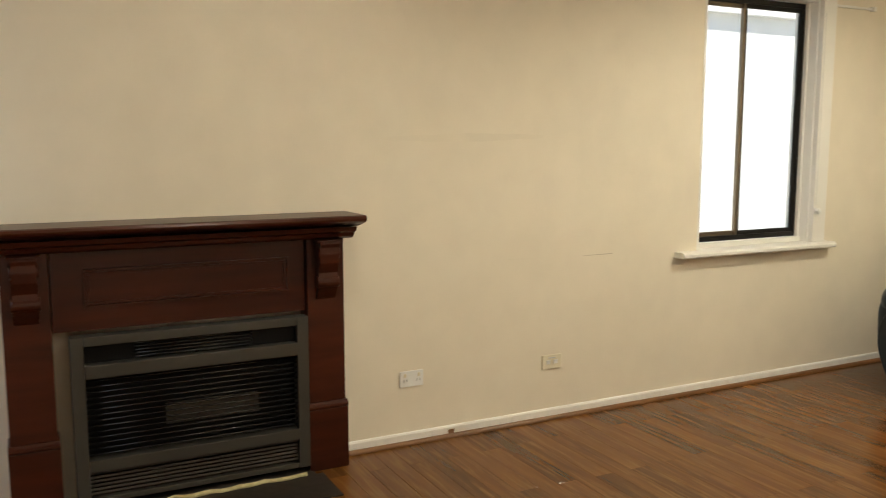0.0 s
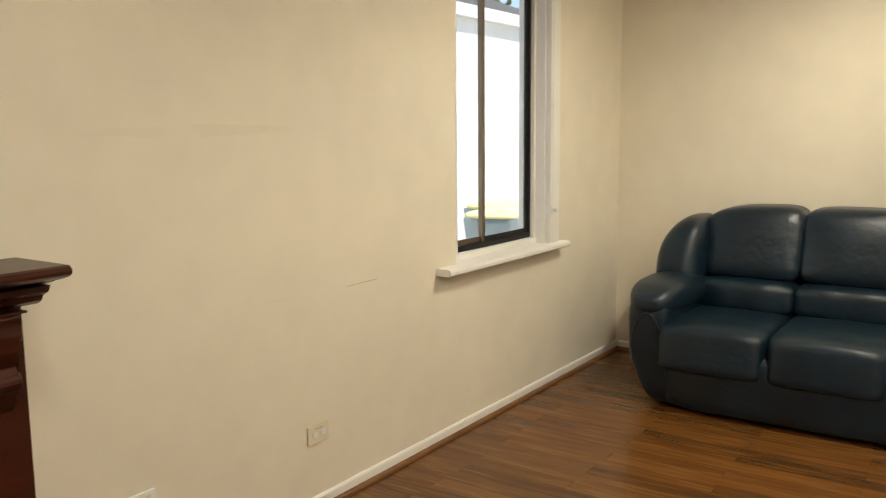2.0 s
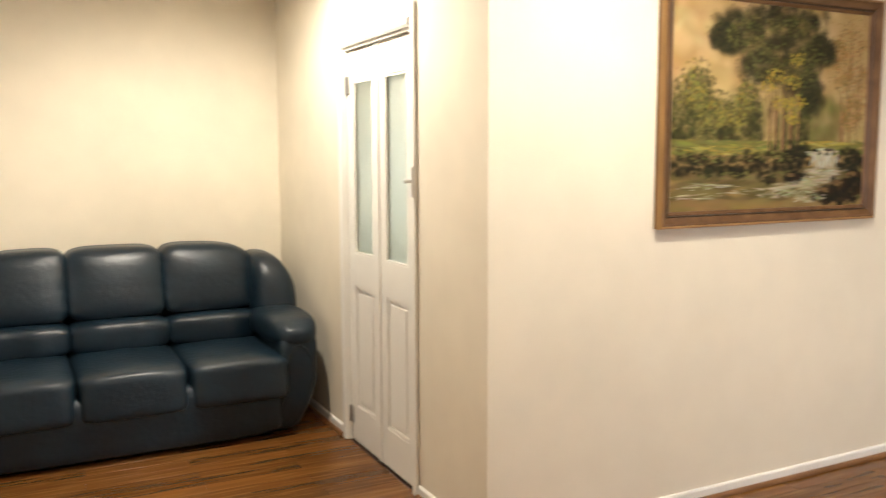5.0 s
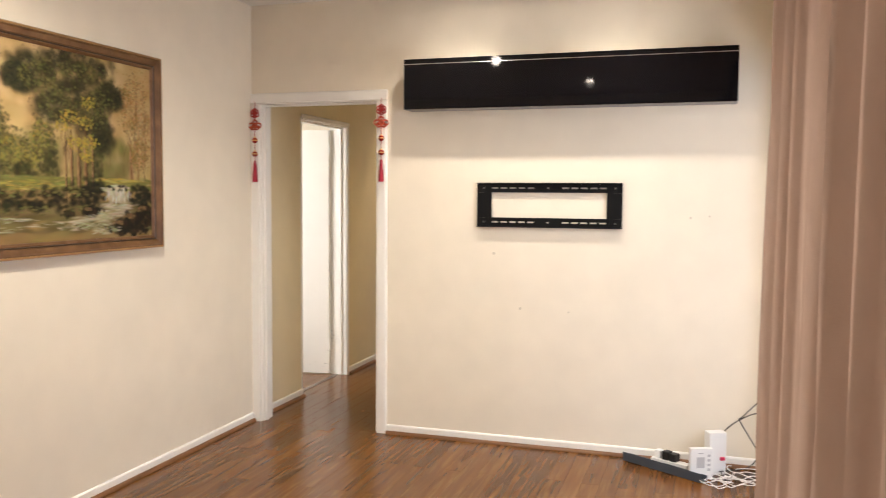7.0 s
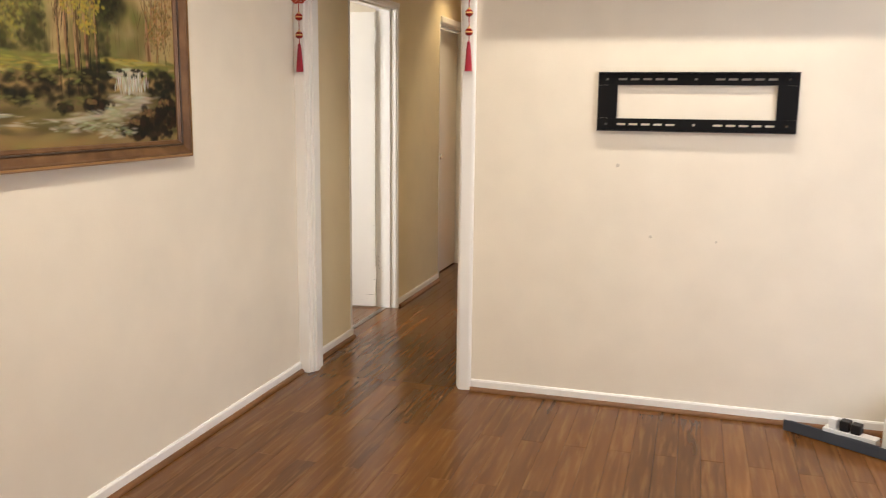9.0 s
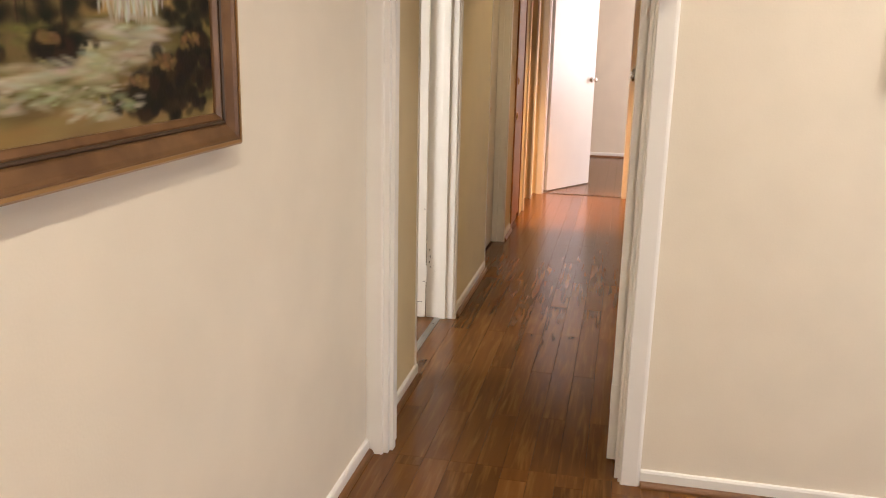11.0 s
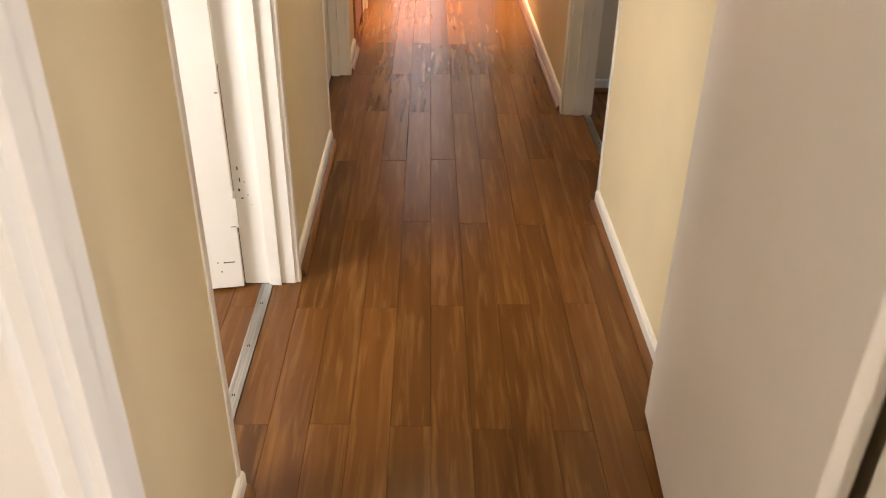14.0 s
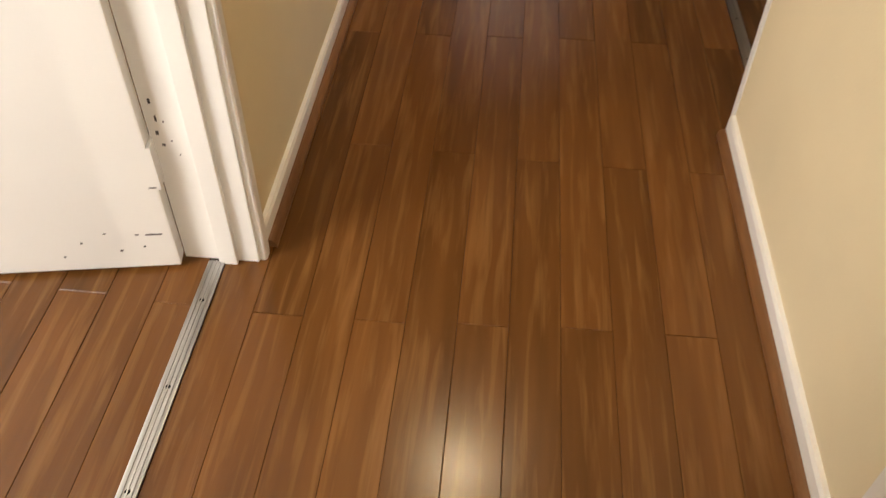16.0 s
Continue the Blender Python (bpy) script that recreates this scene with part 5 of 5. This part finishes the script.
for y, z, r in ((1.301, 1.153, 0.009), (1.138, 0.829, 0.008), (0.18, 1.38, 0.007), (0.08, 1.39, 0.006), (0.85, 0.82, 0.005)):
    mark = tagged(part("wall_mark", lathe(bmesh.new(), [(r, 0), (r * 0.8, -0.0015), (r * 0.3, -0.0018)], (XT - 0.0003, y, z), 9, 'x'), SMUDGE), "patched screw hole in the cream wall", "wall mark", group="patched holes in the wall")

# ---- hanging ornaments ----


def ornament(y):
    o = thing("hanging_ornament", (XT - 0.030, y, 2.085), "red knotted good-luck charm with lacquer beads and a tassel", "ornament", group="charms on the doorway")
    part("cord", tube(bmesh.new(), [(0.004, 0, 0.0), (0, 0.001, -0.10), (0, 0, -0.24), (0, -0.001, -0.40)], 0.0022, 6), REDKNOT, o)
    bm = bmesh.new()
    for k in range(6):
        a = k * math.pi / 3 + 0.5
        c = Vector((0, 0.017 * math.cos(a), -0.072 + 0.017 * math.sin(a)))
        tube(bm, [c + Vector((0.003 * math.sin(2 * t), 0.013 * math.cos(t), 0.013 * math.sin(t))) for t in [j * math.pi / 6 for j in range(12)]], 0.0040, 6, closed=True)
    part("flower_knot", bm, REDKNOT, o, smooth=True)
    bm = bmesh.new()
    for dy, dz, ry, rz in ((-0.026, -0.150, 0.018, 0.015), (0.026, -0.150, 0.018, 0.015), (0, -0.132, 0.015, 0.018), (-0.015, -0.164, 0.014, 0.012), (0.015, -0.164, 0.014, 0.012), (0, -0.150, 0.016, 0.014)):
        tube(bm, [Vector((0.004 * math.sin(3 * t), dy + ry * math.cos(t), dz + rz * math.sin(t))) for t in [j * math.pi / 7 for j in range(14)]], 0.0055, 6, closed=True)
    part("butterfly_knot", bm, ORANGEKNOT, o, "vermilion butterfly knot", smooth=True)
    for z in (-0.245, -0.332):
        bead = part("bead", puffy(bmesh.new(), (0, 0, z), (0.019, 0.019, 0.018), 2.0, 8), BEAD, o, "glossy red bead", smooth=True)
        part("gold_band", lathe(bmesh.new(), [(0.0188, -0.003), (0.0196, 0), (0.0188, 0.003)], (0, 0, z), 16), GOLD, bead)
        part("bead_cap", lathe(bmesh.new(), [(0.004, 0.024), (0.008, 0.018), (0.012, 0.013)], (0, 0, z), 12), GOLD, bead)
    bm = bmesh.new()
    lathe(bm, [(0.004, -0.375), (0.008, -0.380), (0.008, -0.392), (0.010, -0.40), (0.017, -0.495), (0.018, -0.512), (0.010, -0.510)], (0, 0, 0), 16)
    part("tassel", bm, TASSEL, o, "crimson thread tassel")
    return o


charm = ornament(2.886)
copy_thing(charm, pose(XT - 0.030, 2.012, 2.088, 0, 0, 14))

# ---- curtain ----
cur = thing("curtain", (1.6, -0.125, 0), "dusty pink pleated floor-length curtain drawn across the bay", "curtain")


def curtain_mesh(x0, x1, folds, seed):
    rnd = random.Random(seed)
    nx, nz = folds * 12, 22
    verts, faces = [], []
    phase = [rnd.uniform(-0.5, 0.5) for _ in range(folds + 2)]
    depth = [rnd.uniform(0.035, 0.062) for _ in range(folds + 2)]
    for j in range(nz + 1):
        z = 0.025 + 2.50 * j / nz
        for i in range(nx + 1):
            f = i / 12
            k = int(min(f, folds - 1))
            u = f + 0.12 * math.sin(2.1 * z + phase[k] * 4) * (1 - z / 2.7)
            amp = (depth[k] * (1 - (f - k)) + depth[k + 1] * (f - k)) * (0.72 + 0.28 * (1 - z / 2.5))
            y = amp * math.sin(2 * math.pi * u) + 0.018 * math.sin(4.4 * math.pi * u + phase[k])
            x = x0 + (x1 - x0) * i / nx + 0.016 * math.sin(4 * math.pi * u) + (0.02 + 0.10 * i / nx) * (1 - z / 2.5)
            verts.append((x - 1.6, y, z))
    for j in range(nz):
        for i in range(nx):
            a = j * (nx + 1) + i
            faces.append((a, a + 1, a + nx + 2, a + nx + 1))
    me = bpy.data.meshes.new("curtain_cloth")
    me.from_pydata(verts, [], faces)
    me.materials.append(CURTAIN)
    me.shade_smooth()
    return me


# The cloth's unseen run down to x = 0.45 is added to block bay light.
cloth = new("curtain_cloth", curtain_mesh(0.45, 3.47, 16, 4))
cloth.parent = cur
solid = cloth.modifiers.new("thickness", 'SOLIDIFY')
solid.thickness = 0.003
part("curtain_rod", tube(bmesh.new(), [(-1.2, 0.0, 2.545), (3.6, 0.0, 2.545)], 0.014), WHITE, cur)
for x in (-1.1, 1.2, 3.5):
    part("rod_bracket", boxes((x - 0.01, x + 0.01, -0.159, 0.0, 2.50, 2.53)), WHITE, cur)

# ---- clutter in the corner ----
tray = thing("cable_tray", (5.495, 0.515, 0.002), "dark grey metal cable tray lying against the skirting", "cable tray", rz=-122)
bm = bmesh.new()
prism(bm, [(0, 0.002), (0, 0.050), (0.003, 0.050), (0.003, 0.005), (0.060, 0.005), (0.060, 0.030), (0.063, 0.030), (0.063, 0.002)], lambda u, v, w: Vector((w, u, v)), 0.50)
part("channel", bm, TRAY, tray)
pb = thing("power_board", (5.475, 0.33, 0.002), "white power board with a black plug pack", "power board", rz=-118)
part("board", boxes((-0.02, 0.20, -0.025, 0.03, 0.010, 0.045)), PLASTIC, pb, bevel=0.004)
part("plug_pack", boxes((0.045, 0.085, -0.020, 0.028, 0.046, 0.092)), RUBBER, pb, "black plug pack", bevel=0.006)
part("plug_pack", boxes((0.092, 0.132, -0.022, 0.026, 0.046, 0.088)), RUBBER, pb, "black plug pack", bevel=0.006)
part("adaptor", boxes((0.0, 0.034, -0.018, 0.022, 0.046, 0.090)), PLASTIC, pb, "white plug adaptor", bevel=0.004)
modem = thing("modem", (5.315, 0.092, 0.003), "white modem box standing on end, with grey markings", "modem", rz=20)
part("case", boxes((-0.015, 0.015, -0.058, 0.062, 0.0, 0.165)), PLASTIC, modem, bevel=0.005)
part("label_panel", boxes((-0.0162, -0.0153, -0.015, 0.028, 0.060, 0.118)), GREYPLASTIC, modem)
for k in range(4):
    part("port", boxes((-0.0162, -0.0153, -0.046, -0.030, 0.045 + 0.025 * k, 0.058 + 0.025 * k)), GREYPLASTIC, modem)
part("emblem_bar", boxes((-0.0162, -0.0153, -0.008, 0.022, 0.136, 0.142)), GREYPLASTIC, modem)
router = thing("router", (5.45, 0.015, 0.003), "tall white router box with a red plug", "router", rz=28)
part("case", boxes((-0.030, 0.030, -0.045, 0.055, 0.0, 0.225)), PLASTIC, router, bevel=0.006)
part("red_plug", boxes((-0.046, -0.0302, -0.030, -0.006, 0.075, 0.092)), REDPLASTIC, router, "red plug", bevel=0.002)
part("foot", boxes((-0.036, 0.036, -0.050, 0.060, -0.0015, 0.0005)), GREYPLASTIC, router)
outlet = thing("power_outlet", (5.500, YB, 0.33), "white plastic double power outlet in the corner", "wall plate")
part("plate", boxes((-0.055, 0.055, 0.0006, 0.010, -0.038, 0.038)), PLASTIC, outlet, bevel=0.003)
part("switch", boxes((0.018, 0.030, 0.0102, 0.013, 0.012, 0.026)), CREAMPLASTIC, outlet)
part("plug", boxes((-0.030, 0.010, 0.0102, 0.050, -0.026, 0.014)), RUBBER, outlet, "black plug", bevel=0.008)
plate2 = thing("aerial_outlet", (5.515, YB, 0.47), "cream plastic aerial outlet in the corner", "wall plate")
part("plate", boxes((-0.035, 0.035, 0.0006, 0.009, -0.035, 0.035)), CREAMPLASTIC, plate2, bevel=0.003)


def cable(name, knots, r, mat, label):
    c = thing(name, knots[0], label, "cable", group="cables on the floor")
    o = Vector(knots[0])
    part("lead", tube(bmesh.new(), [p - o for p in spline(knots, 8)], r, 7), mat, c, smooth=True)


cable("black_cable", [(5.49, -0.235, 0.325), (5.48, -0.17, 0.33), (5.48, -0.06, 0.26), (5.47, 0.03, 0.16), (5.465, 0.07, 0.12)], 0.0032, RUBBER, "black power lead from the corner outlet")
cable("black_cable", [(5.515, -0.272, 0.47), (5.505, -0.24, 0.44), (5.495, -0.12, 0.31), (5.49, -0.105, 0.285), (5.48, -0.18, 0.16), (5.45, -0.24, 0.06), (5.38, -0.25, 0.012), (5.28, -0.22, 0.008)], 0.0032, RUBBER, "black aerial lead hanging in the corner")
cable("black_cable", [(5.520, -0.272, 0.46), (5.515, -0.245, 0.35), (5.51, -0.235, 0.18), (5.48, -0.17, 0.05), (5.45, -0.06, 0.02), (5.47, 0.05, 0.012), (5.50, 0.18, 0.012)], 0.0032, RUBBER, "black lead down to the floor")
crnd = random.Random(12)
for k in range(9):
    cx, cy = 5.33 + crnd.uniform(-0.09, 0.09), 0.03 - 0.027 * k + crnd.uniform(-0.03, 0.03)
    a0, turn = crnd.uniform(0, 6.28), crnd.uniform(5, 9)
    pts = [(cx + (0.05 + 0.035 * math.sin(1.7 * t + k)) * math.cos(a0 + t) * 1.1, cy + (0.07 + 0.03 * math.cos(1.3 * t)) * math.sin(a0 + t), 0.007 + 0.010 * (0.5 + 0.5 * math.sin(2.3 * t + k)) + 0.003 * k) for t in [turn * j / 20 for j in range(21)]]
    cable("white_cable", pts, 0.0022, PLASTIC, "tangled white lead on the floor")

for k in range(3):
    cx, cy = 5.36 + 0.03 * k, -0.02 - 0.07 * k
    pts = [(cx + (0.06 + 0.02 * math.sin(2 * t + k)) * math.cos(t + k), cy + 0.075 * math.sin(t + k), 0.008 + 0.006 * (1 + math.sin(1.9 * t + k))) for t in [4.6 * j / 16 for j in range(17)]]
    cable("black_cable", pts, 0.0026, RUBBER, "thin black lead coiled on the floor")

# ---- scuffs and marks ----
for along, z, w, h in scuffs:
    m = thing("scuff_mark", (7.033 - 0.1736 * along, 3.060 + 0.9848 * along, z), "black scuff chipped into the white door foot", "scuff", group="scuffs on the door foot", rz=10)
    part("scuff", boxes((-0.0012, 0.0004, -w / 2, w / 2, -h / 2, h / 2)), SCUFF, m, bevel=0.0004)
for y, z, w, h in chips:
    m = thing("paint_chip", (A1 - 0.022, y, z), "dark chip in the white door jamb", "paint chip", group="chips in the door jamb", rz=0)
    part("chip", boxes((-0.0010, 0.0004, -w / 2, w / 2, -h / 2, h / 2)), SCUFF, m, bevel=0.0004)
nick = thing("skirting_nick", (0.0125, 2.209, 0.030), "chipped brown nick in the white skirting", "paint chip")
part("nick", boxes((-0.0004, 0.0012, -0.016, 0.016, -0.011, 0.010)), QUAD, nick, bevel=0.0008)
smear = thing("wall_smear", (0.0, 2.30, 1.423), "long faint grey smear on the cream wall", "wall mark")
srnd = random.Random(3)
edge_hi = [(-0.42 + 0.042 * k, 0.004 + 0.012 * math.sin(math.pi * k / 20) + srnd.uniform(0, 0.006)) for k in range(21)]
edge_lo = [(-0.42 + 0.042 * k, -0.004 - 0.010 * math.sin(math.pi * k / 20) - srnd.uniform(0, 0.006)) for k in range(20, -1, -1)]
part("smear", prism(bmesh.new(), edge_hi + edge_lo, lambda u, v, w: Vector((0.0002 + w, u, v + 0.014 * u)), 0.0006), SMEAR, smear)

for y0, z0, y1, z1, w, mt in ((2.976, 0.828, 3.160, 0.830, 0.0018, SCRATCH), (2.365, 0.846, 2.688, 0.831, 0.0016, FAINT)):
    m = thing("wall_scratch", (0.0, (y0 + y1) / 2, (z0 + z1) / 2), "faint brown scratch on the cream wall", "scratch", group="scratches on the wall")
    a, b = (y1 - y0) / 2, (z1 - z0) / 2
    bm = bmesh.new()
    tube(bm, [(0.0002, -a, -b), (0.0004, -a * 0.3, -b * 0.1), (0.0004, a * 0.4, b * 0.3), (0.0002, a, b)], w / 2, 6)
    part("scratch", bm, mt, m)

# ---- downlights, two of them added for fill ----
for k, (x, y, *rest) in enumerate(DOWNLIGHTS_AND_FILL):
    d = thing("downlight", (x, y, H), "recessed white ceiling downlight, in a set with two added for fill", "downlight", group="ceiling downlights")
    ring = bmesh.new()
    tube(ring, [(0.046 * math.cos(a), 0.046 * math.sin(a), -0.004) for a in [i * math.pi / 12 for i in range(24)]], 0.0045, 6, closed=True)
    part("trim_ring", ring, WHITE, d, smooth=True)
    part("lamp_face", lathe(bmesh.new(), [(0.038, -0.0005), (0.038, -0.003), (0.020, -0.004)], (0, 0, 0), 20), LAMPGLOW if k < 5 else LAMPWARM, d)

# ---- floor boards, last ----
PW, PL, GAP = 0.0925, 0.96, 0.00035


def plank_geometry(x0, x1, y0, y1):
    e, d = 0.0009, 0.0008
    top = [(x0 + e, y0 + e, 0), (x1 - e, y0 + e, 0), (x1 - e, y1 - e, 0), (x0 + e, y1 - e, 0)]
    mid = [(x0, y0, -d), (x1, y0, -d), (x1, y1, -d), (x0, y1, -d)]
    low = [(x0, y0, -0.0038), (x1, y0, -0.0038), (x1, y1, -0.0038), (x0, y1, -0.0038)]
    faces = [(0, 1, 2, 3)]
    for a, b in ((0, 4), (4, 8)):
        for k in range(4):
            j = (k + 1) % 4
            faces.append((b + k, b + j, a + j, a + k))
    return top + mid + low, faces


areas = [(0.0, XD, YB - 0.78, YS), (XD, XT, YB - 0.78, YP), (XT, XE + 0.03, 1.89, 2.985), (6.0, 9.0, 3.017, 5.6), (XE + 0.06, 13.75, -0.4, 5.1), (6.02, 8.65, -1.1, 1.862)]
near = [(4.3, 8.7, 1.9, 3.2), (3.0, 5.6, 0.4, 1.9), (0.3, 2.5, 3.4, 4.7)]
board_root = tagged(new("floor_boards"), "glossy brown strand bamboo floor boards", "floor boards", kind="structure")
shared = {}
rest_v, rest_f = [], []
brnd = random.Random(5)
row0 = 2.441
for ax0, ax1, ay0, ay1 in areas:
    k0, k1 = math.floor((ay0 - row0) / PW), math.ceil((ay1 - row0) / PW)
    for k in range(k0, k1):
        lo, hi = max(ay0, row0 + k * PW) + GAP, min(ay1, row0 + (k + 1) * PW) - GAP
        if hi - lo < 0.012:
            continue
        start = 6.953 + (0.475 if k % 2 else 0.0) + 0.012 * math.sin(k * 2.7)
        i0 = math.floor((ax0 - start) / PL)
        x = start + i0 * PL
        while x < ax1:
            a, b = max(ax0, x) + GAP, min(ax1, x + PL) - GAP
            x += PL
            if b - a < 0.02:
                continue
            cx, cy = (a + b) / 2, (lo + hi) / 2
            if any(n[0] < cx < n[1] and n[2] < cy < n[3] for n in near):
                key = (round(b - a, 3), round(hi - lo, 3))
                if key not in shared:
                    me = bpy.data.meshes.new("board")
                    v, f = plank_geometry(-key[0] / 2, key[0] / 2, -key[1] / 2, key[1] / 2)
                    me.from_pydata(v, [], f)
                    me.materials.append(FLOOR)
                    shared[key] = me
                ob = new("board", shared[key])
                ob.location = (cx, cy, brnd.uniform(-0.0003, 0.0002))
                ob.parent = board_root
            else:
                v, f = plank_geometry(a, b, lo, hi)
                n = len(rest_v)
                rest_v += v
                rest_f += [tuple(n + i for i in q) for q in f]
me = bpy.data.meshes.new("boards_beyond")
me.from_pydata(rest_v, [], rest_f)
me.materials.append(FLOOR)
beyond = new("boards_beyond", me)
tagged(beyond, "glossy brown strand bamboo boards over the rest of the floor", "floor boards", kind="stuff")
